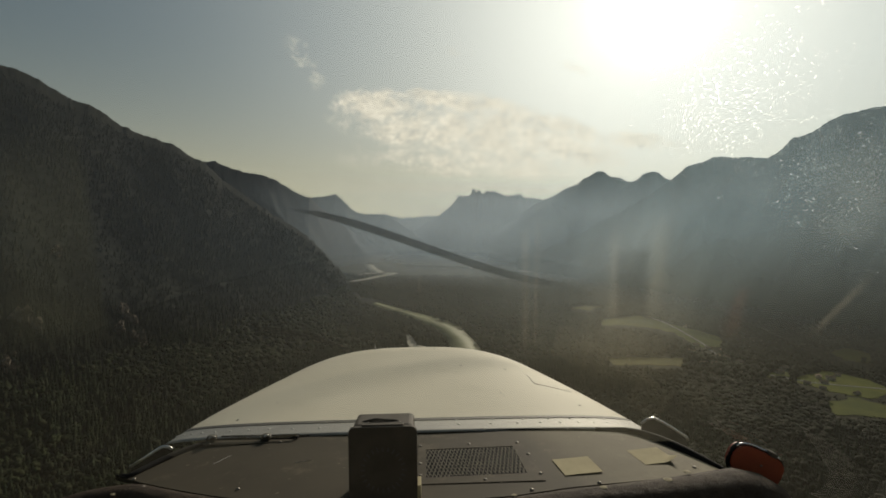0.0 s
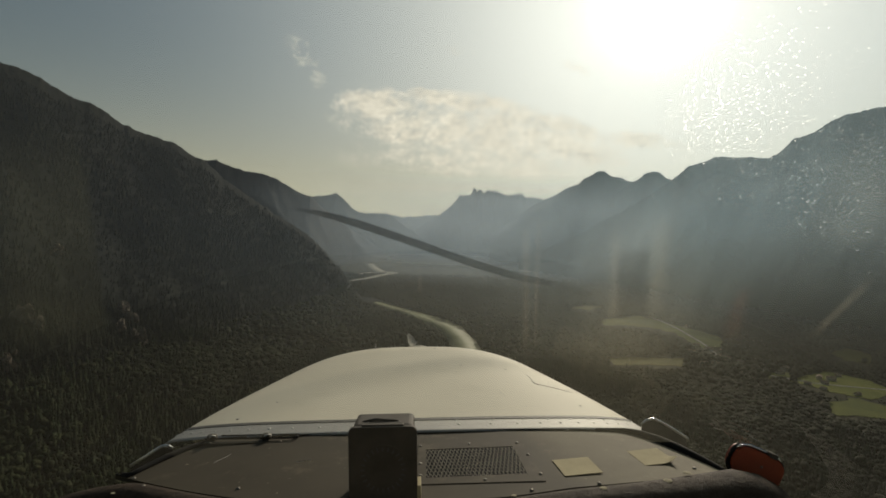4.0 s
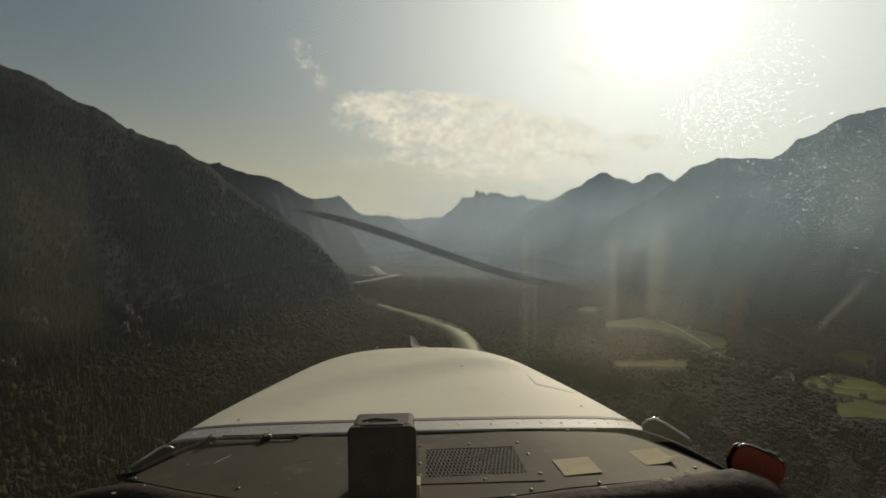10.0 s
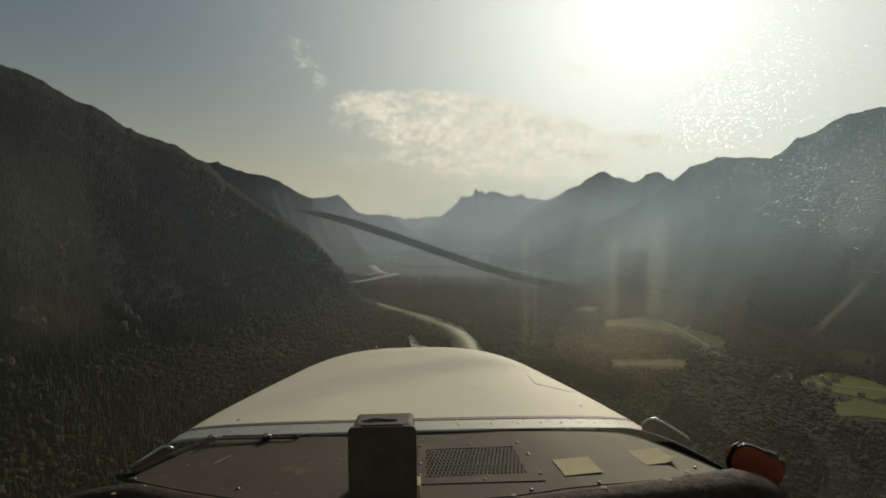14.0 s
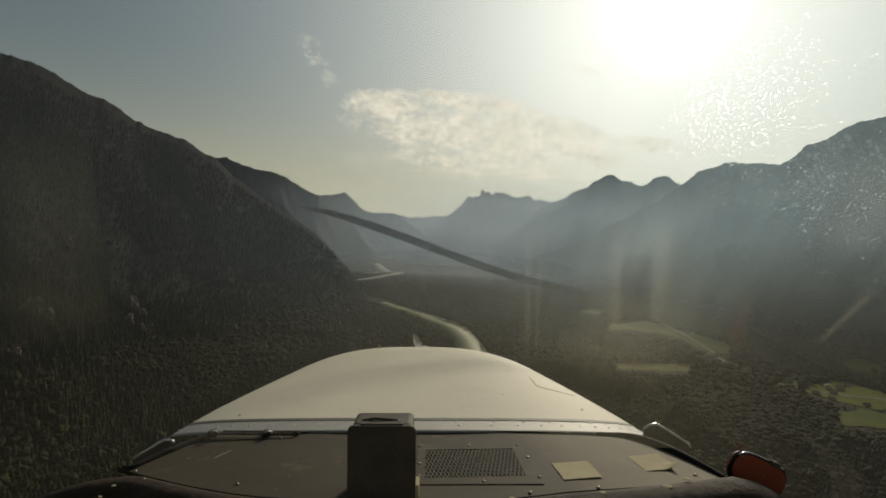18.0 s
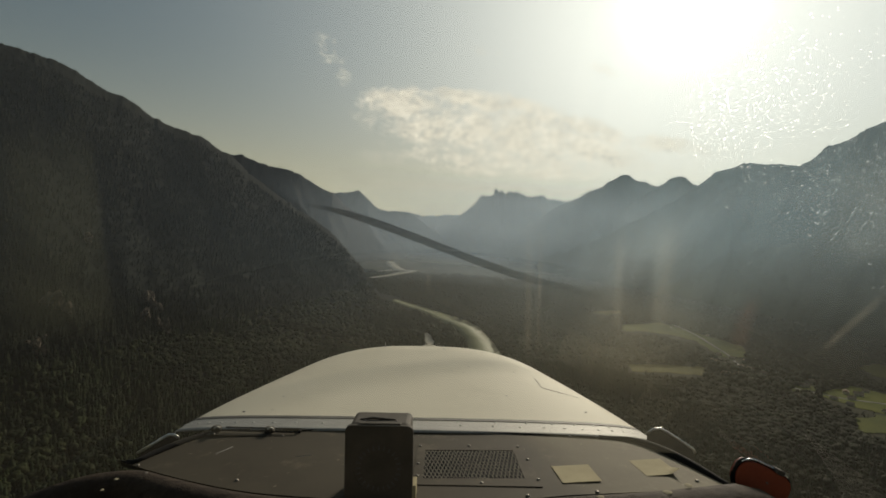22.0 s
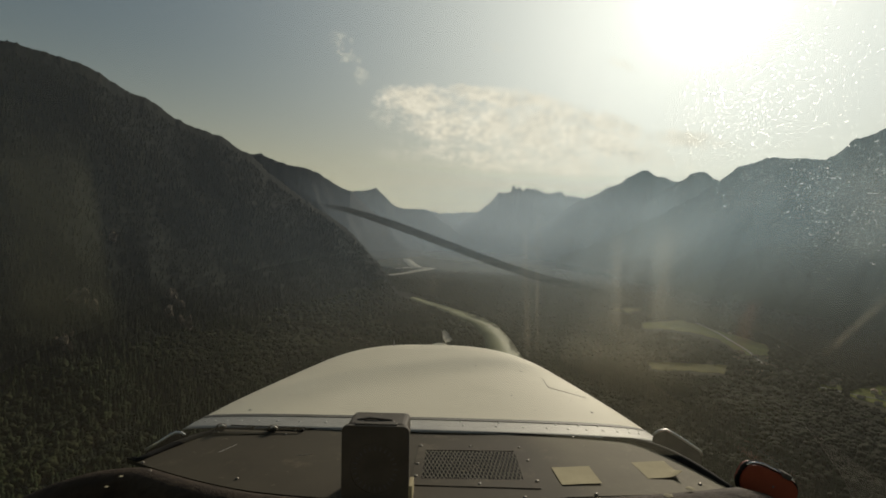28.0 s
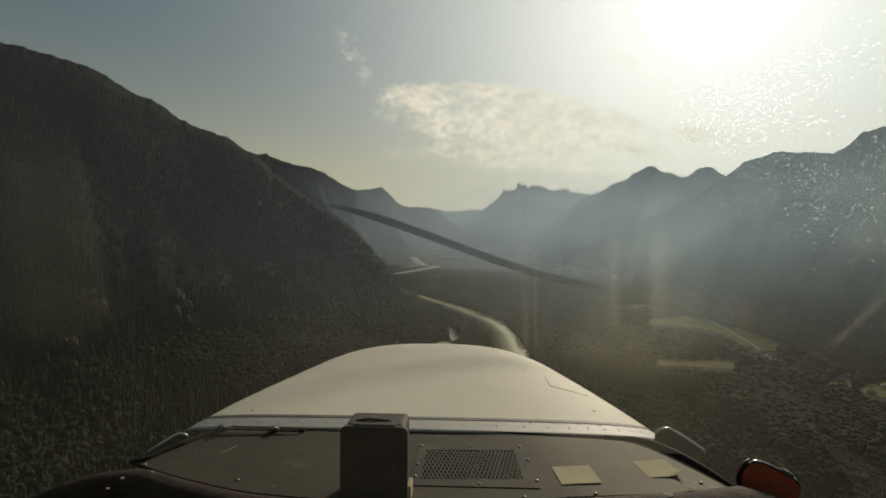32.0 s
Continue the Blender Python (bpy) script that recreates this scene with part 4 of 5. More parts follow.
screw_me = from_bm("screw", bm_dome(0.0030, 0.0022, 12), STEEL, True)
for x, y in ((-0.483, 0.835), (-0.45, 0.800), (-0.30, 0.770), (0.222, 0.756), (0.12, 0.738), (0.235, 0.98), (0.392, 0.815)):
    part("screw", screw_me, None, shield, m=Matrix.Translation((x, y, shield_z(x, y) + 0.0005)))
for x, y, s in ((0.322, 0.753, 0.9), (0.361, 0.777, 0.8), (0.221, 0.735, 0.75), (0.092, 0.72, 0.5), (-0.485, 0.783, 0.45), (-0.483, 0.748, 0.4)):
    bm = bmesh.new()
    bmesh.ops.create_icosphere(bm, subdivisions=2, radius=0.0068 * s)
    for vtx in bm.verts:
        vtx.co = Vector((vtx.co.x * random.uniform(0.7, 1.4), vtx.co.y * random.uniform(0.7, 1.3), vtx.co.z * 0.16))
    lift = 0.002 + 0.001 * min(1.0, max(0.0, (x - 0.2) / 0.2)) - 1.5 * max(0.0, -0.47 - x) ** 2 - (0.010 * min(1.0, abs((x + 0.035) / 0.45)) ** 4 if x < 0 else 0.0)
    part("worn_patch", bm, FOAM, shield, "bare yellow foam showing through", m=Matrix.Translation((x, y, Z0 + lift)))

# lint and dust flakes lying on the panel
bm = bmesh.new()
for i in range(70):
    x = random.uniform(-0.42, 0.40)
    y = random.uniform(shield_front(x) + 0.02, shield_back(x) - 0.01)
    ln, wd, turn = random.uniform(0.0006, 0.0030) * (1 if i % 9 else 2.5), random.uniform(0.0002, 0.0005), random.uniform(0, 3.1)
    ax, ay = math.cos(turn), math.sin(turn)
    z = shield_z(x, y) + 0.0009
    bm.faces.new([bm.verts.new((x + p * ln * ax - q * wd * ay, y + p * ln * ay + q * wd * ax, z)) for p, q in ((-1, -0.6), (0, -1), (1, -0.4), (0.8, 0.6), (-0.2, 1), (-0.9, 0.5))])
tagged(part("lint", bm, FOAM, shield, "pale lint and dust flakes"), kind="stuff")

# defroster grille set in the panel
vent = thing("defroster_grille", "perforated metal defroster grille screwed to the glareshield", "vent", m=PLANE @ pose(0.048, 0.846, Z0 - 0.0004, 0, 0, -1.5))
bm = bmesh.new()
outer = [(-0.092, 0.078), (0.088, 0.082), (0.100, -0.078), (-0.090, -0.084)]
inner = [(-0.078, 0.048), (0.070, 0.058), (0.077, -0.052), (-0.075, -0.062)]
vo, vi = [bm.verts.new((*p, 0.0)) for p in outer], [bm.verts.new((*p, 0.0)) for p in inner]
for k in range(4):
    bm.faces.new((vo[k], vo[(k + 1) % 4], vi[(k + 1) % 4], vi[k]))
ext = bmesh.ops.extrude_face_region(bm, geom=bm.faces[:])
bmesh.ops.translate(bm, vec=(0, 0, 0.0016), verts=[g for g in ext["geom"] if isinstance(g, bmesh.types.BMVert)])
part("frame", bm, VINYL, vent, "grey vinyl-painted frame")
# shade of the duct put in as a near-black plate, no depth
part("shade_plate", bm_box(0.16, 0.122, 0.001, 0, (-0.001, -0.002, 0.0001)), DARK, vent, "flat black plate painting the duct's shade behind the mesh")
bm = bmesh.new()
for sgn in (-1, 1):
    for k in range(-18, 19):
        # crossing strands of expanded metal, ending at the edge of the opening
        pts = [(k * 0.0062 + (sgn * 0.26 - 0.10) * yy, yy) for yy in np.linspace(-0.060, 0.058, 31)]
        pts = [p for p in pts if -0.0775 < p[0] < 0.0755 and p[1] < 0.0535 + 0.065 * p[0] and p[1] > -0.0575 + 0.065 * p[0]]
        for (x0, y0), (x1, y1) in zip(pts[:-1], pts[1:]):
            q = [bm.verts.new((x + o, y, 0.0016 + z)) for x, y in ((x0, y0), (x1, y1)) for o, z in ((-0.00085, 0), (0.00085, 0.0004 * sgn))]
            bm.faces.new((q[0], q[1], q[3], q[2]))
part("mesh", bm, GRILLE, vent, "diamond-hole metal mesh")
for x, y in ((-0.088, 0.064), (-0.004, 0.071), (0.080, 0.074), (0.0905, 0.02), (0.097, -0.055), (0.012, -0.072), (-0.086, -0.01), (-0.084, -0.055)):
    part("screw", screw_me, None, vent, m=Matrix.Translation((x, y, 0.0015)))


# instrument in its case on the glareshield
inst = thing("panel_instrument", "black boxed dial instrument standing on the glareshield", "instrument", m=PLANE @ pose(-0.0865, 0.72, Z0 - 0.009, 0, 0, 0))
part("case", bm_box(0.084, 0.058, 0.108, 0.007, (0, 0.033, 0.056), 3), BLACK, inst, smooth=False)
bm = bmesh.new()
bmesh.ops.create_cube(bm, size=1.0)
bmesh.ops.scale(bm, vec=(0.093, 0.007, 0.120), verts=bm.verts)
bmesh.ops.bevel(bm, geom=[e for e in bm.edges if abs(e.verts[0].co.y - e.verts[1].co.y) > 0.001], offset=0.008, segments=4, affect="EDGES", profile=0.5)
bmesh.ops.bevel(bm, geom=[e for e in bm.edges if e.verts[0].co.y < 0 and e.verts[1].co.y < 0], offset=0.0012, segments=2, affect="EDGES", profile=0.5)
bmesh.ops.translate(bm, vec=(0, 0, 0.050), verts=bm.verts)
part("face_plate", bm, BLACK, inst)
part("bezel_rim", bm_tube([(-0.032, -0.0004, 0.1075), (0.032, -0.0004, 0.1075)], 0.0016, 8), BLACK, inst)
ring = [(0.034 * math.cos(a), -0.0036, 0.052 + 0.034 * math.sin(a)) for a in [2 * math.pi * k / 40 for k in range(41)]]
part("dial_ring", bm_tube(ring, 0.0004, 6), BLACK, inst)
tick = from_bm("dial_mark", bm_box(0.0020, 0.0006, 0.006), DIAL)
for k in range(24):
    a = 2 * math.pi * k / 24
    part("dial_mark", tick, None, inst, m=pose(0.028 * math.sin(a), -0.0037, 0.052 + 0.028 * math.cos(a), 0, math.degrees(a), 0))
part("visor", bm_box(0.058, 0.010, 0.0025, 0.001, (0, 0.006, 0.1105)), BLACK, inst)
part("top_ridge", bm_tube([(-0.03, 0.022, 0.110), (-0.012, 0.022, 0.1125), (0.02, 0.022, 0.1105)], [0.001, 0.002, 0.001], 8), BLACK, inst)
for x in (-0.022, 0.022):
    part("screw", screw_me, None, inst, m=Matrix.Translation((x, 0.017, 0.1095)) @ Matrix.Scale(0.7, 4))
part("bracket", bm_box(0.006, 0.03, 0.035, 0.001, (0.048, 0.012, 0.012)), PAPER, inst, "pale tape on the bracket")


# two squares of old paper tape
def patch(x, y, sx, sy, turn, label, curl):
    rows = []
    for j in range(9):
        v = j / 8 - 0.5
        rows.append([(sx * (i / 8 - 0.5) + 0.004 * v, sy * v, 0.0006 + curl * max(0, (i / 8 - 0.6)) ** 2 * max(0, 0.4 - j / 8) * 12 + random.uniform(0, 0.0003)) for i in range(9)])
    me = from_bm("paper_patch", sheet(rows, 0.0003), PAPER)
    ob = new("paper_patch", me)
    ob.matrix_world = PLANE @ pose(x, y, shield_z(x, y) + 0.0009, 0, 0, turn)
    return tagged(ob, label, "paper patch", "patches on the glareshield")


patch(0.206, 0.815, 0.061, 0.060, 9, "yellowed square paper patch stuck on the glareshield", 0.0)
patch(0.341, 0.855, 0.057, 0.060, 11, "yellowed paper patch with a lifted corner on the glareshield", 0.012)

# latch rail at the foot of the windscreen
rail = thing("latch_rail", "dark metal latch rail with two clips on the glareshield", "latch", m=PLANE @ pose(-0.345, 0.966, Z0 - 0.0012))
part("plate", bm_box(0.165, 0.026, 0.0012, 0.0005, (0, 0, 0)), VINYL, rail)
part("rod", bm_tube([(-0.085, 0.001, 0.0045), (0.08, -0.002, 0.004)], 0.0013, 8), RUBBER, rail)
part("rod", bm_tube([(-0.06, 0.017, 0.0045), (0.082, 0.015, 0.0045)], 0.0012, 8), RUBBER, rail)
part("stop", bm_box(0.006, 0.010, 0.004, 0.001, (0.080, 0.008, 0.003)), RUBBER, rail)
for x in (-0.072, 0.026):
    clip = part("clip", bm_box(0.017, 0.013, 0.011, 0.004, (x, 0.004, 0.006), 3), BLACK, rail)
    part("clip_cap", bm_tube([(x - 0.002, -0.003, 0.009), (x + 0.004, -0.003, 0.0115), (x + 0.008, 0.0, 0.009)], 0.0016, 8), PALE_METAL, clip, "bright worn cap")
for x, y in ((-0.07, -0.011), (0.055, -0.011), (0.066, 0.009)):
    part("screw", screw_me, None, rail, m=Matrix.Translation((x, y, 0.001)) @ Matrix.Scale(0.7, 4))


# chrome-rimmed fairings outside the windscreen corners
def fairing(pts, label, skin, drop):
    t = thing("fairing", label, "fairing", "fairings beside the cowling", m=PLANE)
    part("rim", bm_tube(pts, 0.0026, 8), SATIN, t, "polished metal rim", smooth=True)
    lower = [(x, y + 0.012, z - drop) for x, y, z in pts]
    part("plate", sheet([[Vector(p) - Vector((0, 0, 0.001)) for p in pts], lower], 0.003), skin, t)
    return t


fairing([(0.405, 1.05, -0.358), (0.416, 1.05, -0.350), (0.430, 1.05, -0.3475), (0.445, 1.05, -0.355), (0.47, 1.05, -0.370), (0.497, 1.05, -0.388), (0.50, 1.05, -0.396)],
        "small metal fairing with a polished rim beside the cowling", SEAM, 0.045)
fairing([(-0.580, 1.0, -0.397), (-0.55, 1.0, -0.379), (-0.530, 1.0, -0.366), (-0.520, 1.0, -0.361), (-0.510, 1.0, -0.3615), (-0.502, 1.0, -0.366)],
        "small dark fairing with a polished rim beside the cowling", DARK, 0.03)

# orange marker with a black rim
marker = thing("orange_marker", "orange plastic disc with a black and chrome rim", "marker", m=PLANE @ pose(0.500, 0.825, -0.356, 0, 26, 0))
outline = [(0.043 * math.copysign(abs(math.cos(a)) ** 0.55, math.cos(a)), 0.0, 0.025 * math.copysign(abs(math.sin(a)) ** 0.75, math.sin(a))) for a in [2 * math.pi * k / 40 for k in range(40)]]
bm = bmesh.new()
fv = [bm.verts.new(p) for p in outline]
bm.faces.new(fv)
ext = bmesh.ops.extrude_face_region(bm, geom=bm.faces[:])
bmesh.ops.translate(bm, vec=(0, 0.02, 0), verts=[g for g in ext["geom"] if isinstance(g, bmesh.types.BMVert)])
part("disc", bm, ORANGE, marker)
part("rim", bm_tube([(x * 1.03, 0.008, z * 1.05) for x, y, z in outline + outline[:1]], 0.0040, 8), RUBBER, marker, "black rubber rim", smooth=True)
part("rim_trim", bm_tube([(x * 1.06, 0.004, z * 1.12) for x, y, z in outline[6:18]], 0.0014, 6), CHROME, marker, "worn chrome trim", smooth=True)
part("clip", bm_box(0.012, 0.018, 0.008, 0.001, (0.014, 0.004, 0.0275)), BLACK, marker)
part("screw", screw_me, None, marker, m=pose(0.004, -0.0005, 0.004, 90, 0, 0) @ Matrix.Scale(0.6, 4))

# ================= windscreen and cabin =================
screen = thing("windscreen", "dusty curved acrylic windscreen with insect specks", "windscreen", m=PLANE)


def pane_at(x, v):
    q = (x + 0.035) / 0.62
    return Vector((x, 1.012 - 0.62 * v - 0.20 * q * q, -0.345 - 0.012 * q * q + 0.80 * v))


PANE = bpy.data.materials.new("dusty_glare_acrylic")
PANE.use_nodes = True
k = Nodes(PANE.node_tree)
at = k.n("ShaderNodeTexCoord").outputs["Object"]
film_dirt = k.math("ADD", k.math("MULTIPLY", k.noise(at, 5.0, 5), 0.6), k.math("MULTIPLY", k.noise(k.vec("MULTIPLY", at, (30, 3, 3)).outputs[0], 2.0, 3), 0.4))
side = k.n("ShaderNodeSeparateXYZ", {0: at})
low = k.n("ShaderNodeMapRange", {0: side.outputs[0], 1: 0.26, 2: 0.44, 3: 0.45, 4: 0.10}, interpolation_type="SMOOTHSTEP").outputs[0]
height = k.n("ShaderNodeMapRange", {0: side.outputs[2], 1: -0.13, 2: 0.04, 3: 0.0, 4: 1.0}, interpolation_type="SMOOTHSTEP").outputs[0]
edge_fade = k.n("ShaderNodeMapRange", {0: side.outputs[0], 1: 0.36, 2: 0.54, 3: 1.0, 4: 0.6}, interpolation_type="SMOOTHSTEP").outputs[0]
height = k.math("MULTIPLY", height, edge_fade)
height = k.math("ADD", low, k.math("MULTIPLY", height, k.math("SUBTRACT", 1.0, low)))
height = k.math("MULTIPLY", height, k.n("ShaderNodeMapRange", {0: side.outputs[2], 1: -0.24, 2: -0.08}, interpolation_type="SMOOTHSTEP").outputs[0])
# dust thickened to the right, painting the sun's glare veil into the pane
dusty = k.math("MULTIPLY", k.n("ShaderNodeMapRange", {0: side.outputs[0], 1: -0.08, 2: 0.40, 3: 0.0, 4: 1.15}, interpolation_type="SMOOTHSTEP").outputs[0], height)
dusty = k.math("MULTIPLY", dusty, k.n("ShaderNodeMapRange", {0: side.outputs[2], 1: 0.15, 2: 0.33, 3: 1.0, 4: 0.2}, interpolation_type="SMOOTHSTEP").outputs[0])
# faint glare over the lower middle, painted as extra translucency
glare_veil = k.math("MULTIPLY", k.n("ShaderNodeMapRange", {0: side.outputs[0], 1: -0.42, 2: -0.12}, interpolation_type="SMOOTHSTEP").outputs[0],
               k.n("ShaderNodeMapRange", {0: side.outputs[0], 1: 0.32, 2: 0.62, 3: 1.0, 4: 0.0}, interpolation_type="SMOOTHSTEP").outputs[0])
glare_veil = k.math("MULTIPLY", glare_veil, k.n("ShaderNodeMapRange", {0: side.outputs[2], 1: -0.02, 2: 0.10, 3: 1.0, 4: 0.1}, interpolation_type="SMOOTHSTEP").outputs[0])
# dark rectangular reflection, painted by thinning the veil inside a slanted box
slant = k.math("ADD", side.outputs[0], k.math("MULTIPLY", k.math("ADD", side.outputs[2], 0.009), 0.25))
reflection_patch = 1.0
for lo, hi, along in ((0.232, 0.238, slant), (0.279, 0.272, slant), (-0.112, -0.106, side.outputs[2]), (-0.002, -0.012, side.outputs[2])):
    reflection_patch = k.math("MULTIPLY", reflection_patch, k.n("ShaderNodeMapRange", {0: along, 1: lo, 2: hi}, interpolation_type="SMOOTHSTEP").outputs[0])
dusty = k.math("MULTIPLY", dusty, k.math("SUBTRACT", 1.0, k.math("MULTIPLY", reflection_patch, 0.29)))
amount = k.math("ADD", k.math("MULTIPLY", dusty, 0.142), k.math("ADD", k.math("MULTIPLY", glare_veil, 0.018), 0.006))
amount = k.math("MULTIPLY", amount, k.n("ShaderNodeMapRange", {0: film_dirt, 1: 0.3, 2: 0.7, 3: 0.7, 4: 1.3}).outputs[0])
# veil tinted warm below and hazy blue above
tint = k.mix(k.n("ShaderNodeMapRange", {0: side.outputs[2], 1: -0.24, 2: 0.06}, interpolation_type="SMOOTHSTEP").outputs[0], (0.83, 0.785, 0.555, 1), (0.58, 0.79, 0.92, 1))
gloss = k.n("ShaderNodeBsdfGlossy", {0: (1, 1, 1, 1), "Roughness": 0.03}).outputs[0]
clear = k.n("ShaderNodeMixShader", {0: 0.007, 1: k.n("ShaderNodeBsdfTransparent", {0: (0.95, 0.96, 0.95, 1)}).outputs[0],
                                   2: k.n("ShaderNodeBsdfTranslucent", {0: (1.0, 0.95, 0.85, 1)}).outputs[0]}).outputs[0]
clear = k.n("ShaderNodeMixShader", {0: 0.04, 1: clear, 2: gloss}).outputs[0]
k.n("ShaderNodeOutputMaterial", {0: k.n("ShaderNodeMixShader", {
    0: amount, 1: clear,
    2: k.n("ShaderNodeBsdfTranslucent", {0: tint}).outputs[0]}).outputs[0]})
pane = part("pane", sheet([[pane_at(-1.02 + 1.97 * i / 60, -0.22 + 1.24 * j / 28) for i in range(61)] for j in range(29)]), PANE, screen, smooth=True)
pane.visible_shadow = False

SMUDGE = bpy.data.materials.new("insect_smudge")
SMUDGE.use_nodes = True
k = Nodes(SMUDGE.node_tree)
k.n("ShaderNodeOutputMaterial", {0: k.n("ShaderNodeMixShader", {
    0: 0.36, 1: k.n("ShaderNodeBsdfTransparent").outputs[0], 2: k.n("ShaderNodeMixShader", {0: 0.4, 1: k.n("ShaderNodeBsdfTranslucent", {0: (0.95, 0.93, 0.88, 1)}).outputs[0],
                                                                               2: k.n("ShaderNodeBsdfRefraction", {0: (1, 1, 1, 1), "Roughness": 0.6, "IOR": 1.2}).outputs[0]}).outputs[0]}).outputs[0]})
bm = bmesh.new()
specks = [(random.gauss(0.305, 0.048), random.gauss(0.60, 0.048)) for _ in range(1300)] + [(random.uniform(0.0, 0.42), random.uniform(0.28, 0.8)) for _ in range(110)] + \
         [(random.gauss(0.37, 0.06), random.gauss(0.65, 0.05)) for _ in range(600)] + [(random.uniform(-0.45, 0.0), random.uniform(0.05, 0.6)) for _ in range(22)] + \
         [(0.345 + 0.155 * q + random.gauss(0, 0.036), 0.577 - 0.16 * q + random.gauss(0, 0.036)) for q in [random.random() for _ in range(1100)]] + \
         [(random.uniform(0.22, 0.45), random.uniform(0.28, 0.5)) for _ in range(120)] + [(random.gauss(0.445, 0.035), random.gauss(0.535, 0.035)) for _ in range(420)]
# short ladders of dashes below the sun's glare
for x0, v0, x1, v1, n in ((0.215, 0.615, 0.221, 0.597, 4), (0.268, 0.614, 0.284, 0.566, 10), (0.282, 0.612, 0.287, 0.600, 4), (0.290, 0.648, 0.303, 0.619, 14), (0.337, 0.552, 0.346, 0.539, 5), (0.281, 0.516, 0.284, 0.505, 4)):
    specks += [(x0 + (x1 - x0) * q / n + random.gauss(0, 0.0004), v0 + (v1 - v0) * q / n) for q in range(n) for _ in range(3)]
for x, v in specks:
    c = pane_at(x, v) + Vector((0, -0.0012, 0))
    s = random.uniform(0.00016, 0.00028) * (1.7 if random.random() < 0.10 else 1.0)
    wide_s = random.uniform(1.0, 2.6) if random.random() < 0.9 else random.uniform(3, 5)
    rise = random.uniform(-0.1, 0.6)
    dots = []
    for b in range(7):
        dx, up = s * wide_s * math.cos(2 * math.pi * b / 7), s * math.sin(2 * math.pi * b / 7)
        up += rise * dx
        dots.append(bm.verts.new(c + Vector((dx, -0.77 * up, up))))
    bm.faces.new(dots)
tagged(part("speck", bm, SMUDGE, screen, "scattered pale insect specks"), kind="stuff")


def dirt_glare_film(name, colour, least, most, streak=(6, 6, 6)):
    """A thin film on the acrylic, for dirt and for painted glare, that fades out towards its rim."""
    m = bpy.data.materials.new(name)
    m.use_nodes = True
    k = Nodes(m.node_tree)
    at = k.n("ShaderNodeTexCoord").outputs["Object"]
    rim = k.n("ShaderNodeAttribute", attribute_name="rim").outputs["Fac"]
    amount = k.n("ShaderNodeMapRange", {0: k.noise(k.vec("MULTIPLY", at, streak).outputs[0], 2.0, 4), 1: 0.3, 2: 0.7, 3: least, 4: most}).outputs[0]
    k.n("ShaderNodeOutputMaterial", {0: k.n("ShaderNodeMixShader", {
        0: k.math("MULTIPLY", rim, amount), 1: k.n("ShaderNodeBsdfTransparent").outputs[0],
        2: k.n("ShaderNodeBsdfTranslucent", {0: (*colour, 1)}).outputs[0]}).outputs[0]})
    return m


# olive reflection in the acrylic, painted as a translucent film
GHOST = dirt_glare_film("olive_reflection", (0.74, 0.74, 0.42), 0.011, 0.018)
# warm glare over the valley, painted as a soft film
WARM = dirt_glare_film("warm_glare", (0.90, 0.78, 0.55), 0.015, 0.034)
STREAK = dirt_glare_film("dust_streak", (0.90, 0.80, 0.62), 0.012, 0.050, (60, 4, 4))
# pale haze that brightens the right slope, painted as a film
PALE = dirt_glare_film("pale_film", (0.70, 0.74, 0.72), 0.03, 0.075, (14, 14, 14))
RUSTY = dirt_glare_film("rusty_film", (0.80, 0.36, 0.22), 0.008, 0.030, (40, 10, 10))


def ease(q, reach):
    q = min(1.0, q / reach)
    return q * q * (3 - 2 * q)


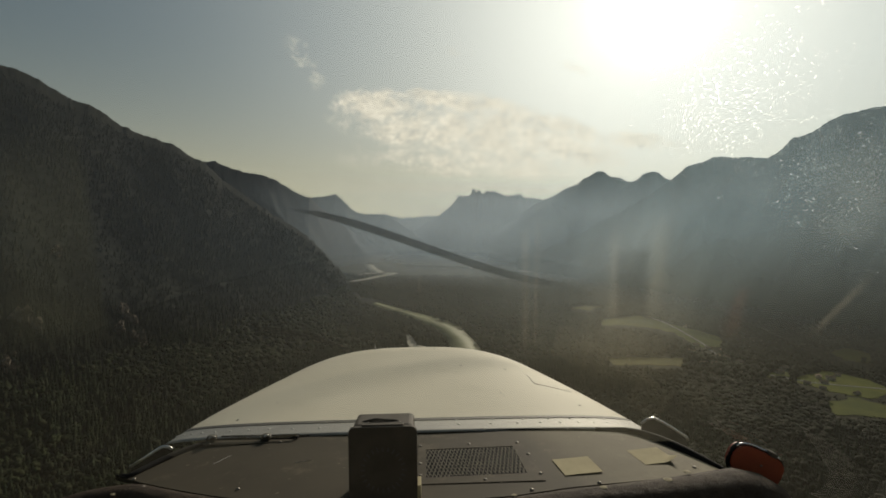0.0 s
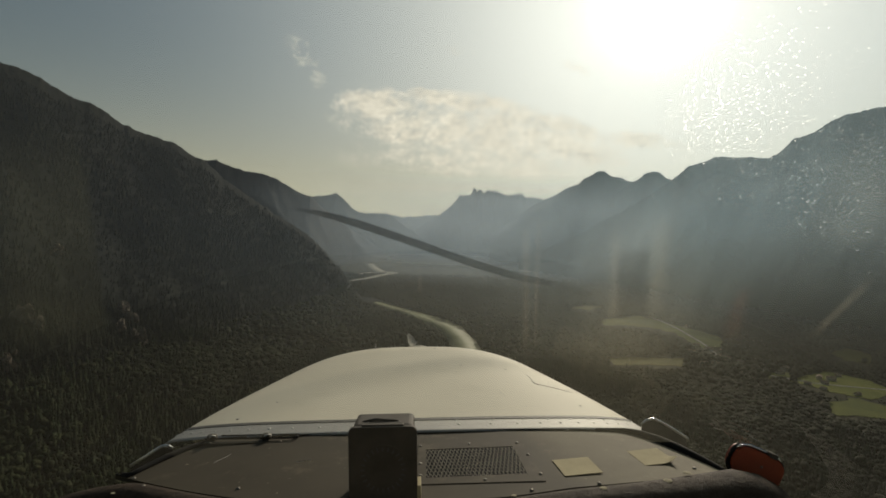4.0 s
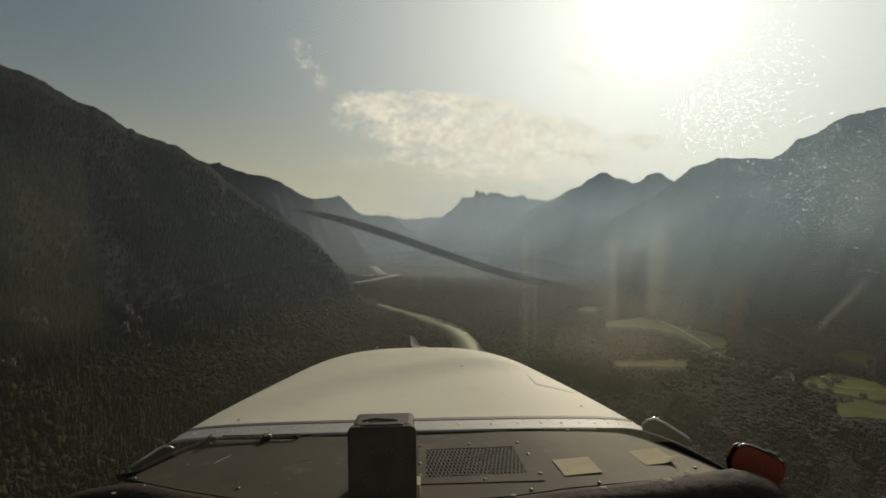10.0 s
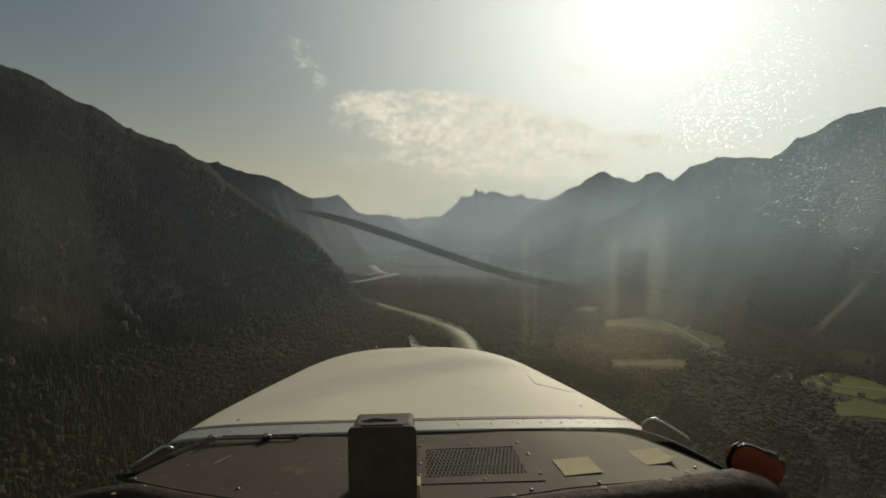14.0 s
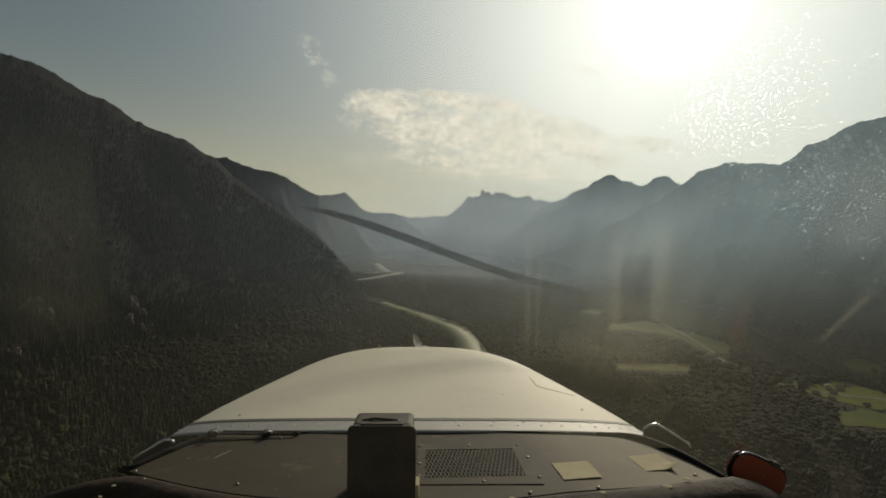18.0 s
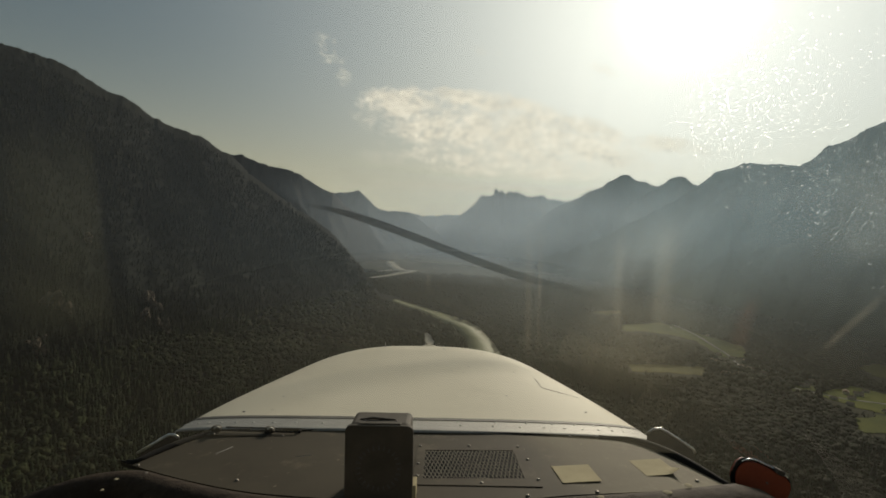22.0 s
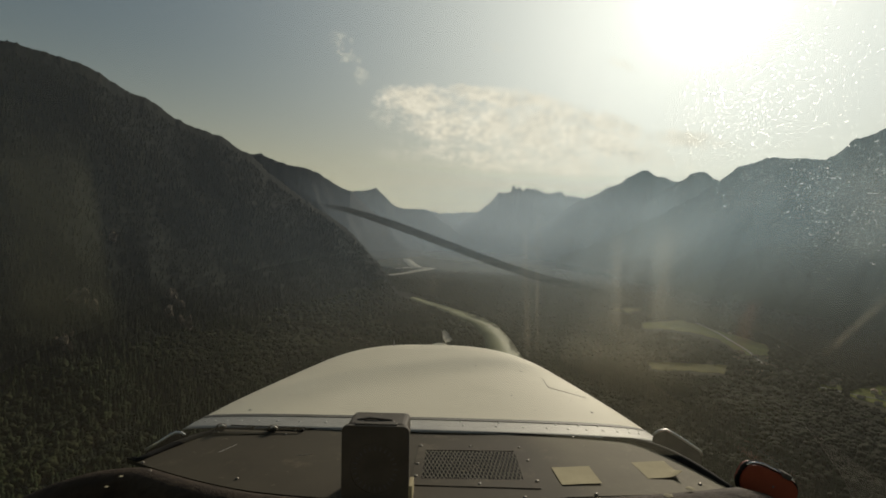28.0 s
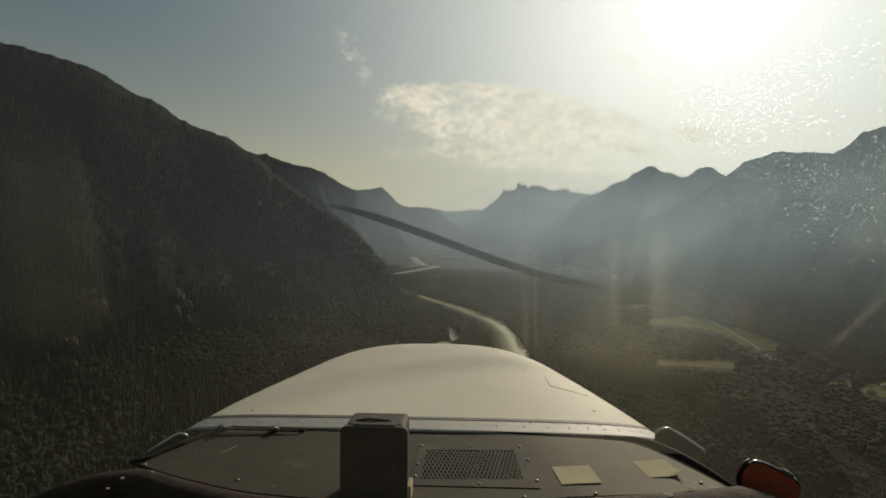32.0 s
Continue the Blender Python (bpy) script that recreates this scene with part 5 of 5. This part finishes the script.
def smear(top, bottom, film, label, soft=(0.5, 0.5, 0.3, 0.3)):
    """A patch of film between two edges of the pane; soft: how far it fades in from its sides, top and bottom."""
    n = 24
    rows, rims = [], []
    for j in range(n + 1):
        f = j / n
        row = []
        for i in range(n + 1):
            g = i / n
            x = (top[0][0] * (1 - g) + top[1][0] * g) * (1 - f) + (bottom[0][0] * (1 - g) + bottom[1][0] * g) * f
            v = (top[0][1] * (1 - g) + top[1][1] * g) * (1 - f) + (bottom[0][1] * (1 - g) + bottom[1][1] * g) * f
            row.append(pane_at(x, v) + Vector((0, -0.0025, 0)))
            rims.append(ease(g, soft[0]) * ease(1 - g, soft[1]) * ease(f, soft[2]) * ease(1 - f, soft[3]))
        rows.append(row)
    me = from_bm("smear", sheet(rows), film, True)
    me.attributes.new("rim", "FLOAT", "POINT").data.foreach_set("value", rims)
    part("smear", me, film, screen, label)


smear(((-0.48, 0.63), (-0.383, 0.62)), ((-0.61, 0.25), (-0.462, 0.27)), GHOST, "faint olive reflection painted on the acrylic", (0.5, 0.07, 0.3, 0.25))
smear(((0.16, 0.53), (0.34, 0.53)), ((0.18, 0.12), (0.42, 0.12)), WARM, "wide warm glare painted as a film on the acrylic")
for top, bottom in ((((0.101, 0.50), (0.115, 0.50)), ((0.131, 0.19), (0.146, 0.19))), (((0.117, 0.53), (0.125, 0.53)), ((0.148, 0.20), (0.157, 0.20))),
                    (((0.212, 0.49), (0.231, 0.49)), ((0.248, 0.27), (0.269, 0.27))), (((0.256, 0.50), (0.292, 0.50)), ((0.292, 0.29), (0.328, 0.29))),
                    (((0.506, 0.410), (0.517, 0.396)), ((0.480, 0.283), (0.494, 0.272)))):
    smear(top, bottom, STREAK, "faint brownish dust streak")
smear(((0.375, 0.575), (0.50, 0.605)), ((0.42, 0.42), (0.55, 0.42)), PALE, "pale haze painted as a film on the acrylic")
smear(((0.383, 0.38), (0.408, 0.38)), ((0.393, 0.26), (0.424, 0.26)), RUSTY, "faint rusty smear")

cabin = thing("cabin", "plain lined cabin shell behind the windscreen", "cabin", kind="structure", m=PLANE)
part("roof", bm_box(1.40, 1.60, 0.03, 0.005, (-0.035, -0.42, 0.50)), LINER, cabin)
part("rear_wall", bm_box(1.40, 0.03, 1.5, 0.005, (-0.035, -1.2, -0.25)), LINER, cabin)
part("floor", bm_box(1.40, 2.0, 0.03, 0.005, (-0.035, -0.2, -1.0)), LINER, cabin)
for x in (-0.735, 0.665):
    part("side_wall", bm_box(0.03, 2.0, 0.62, 0.005, (x, -0.22, -0.70)), LINER, cabin)
    part("rear_side", bm_box(0.03, 0.6, 0.9, 0.005, (x, -0.9, 0.05)), LINER, cabin)
part("firewall", bm_box(1.37, 0.03, 0.62, 0.005, (-0.035, 0.66, -0.70)), DARK, cabin)
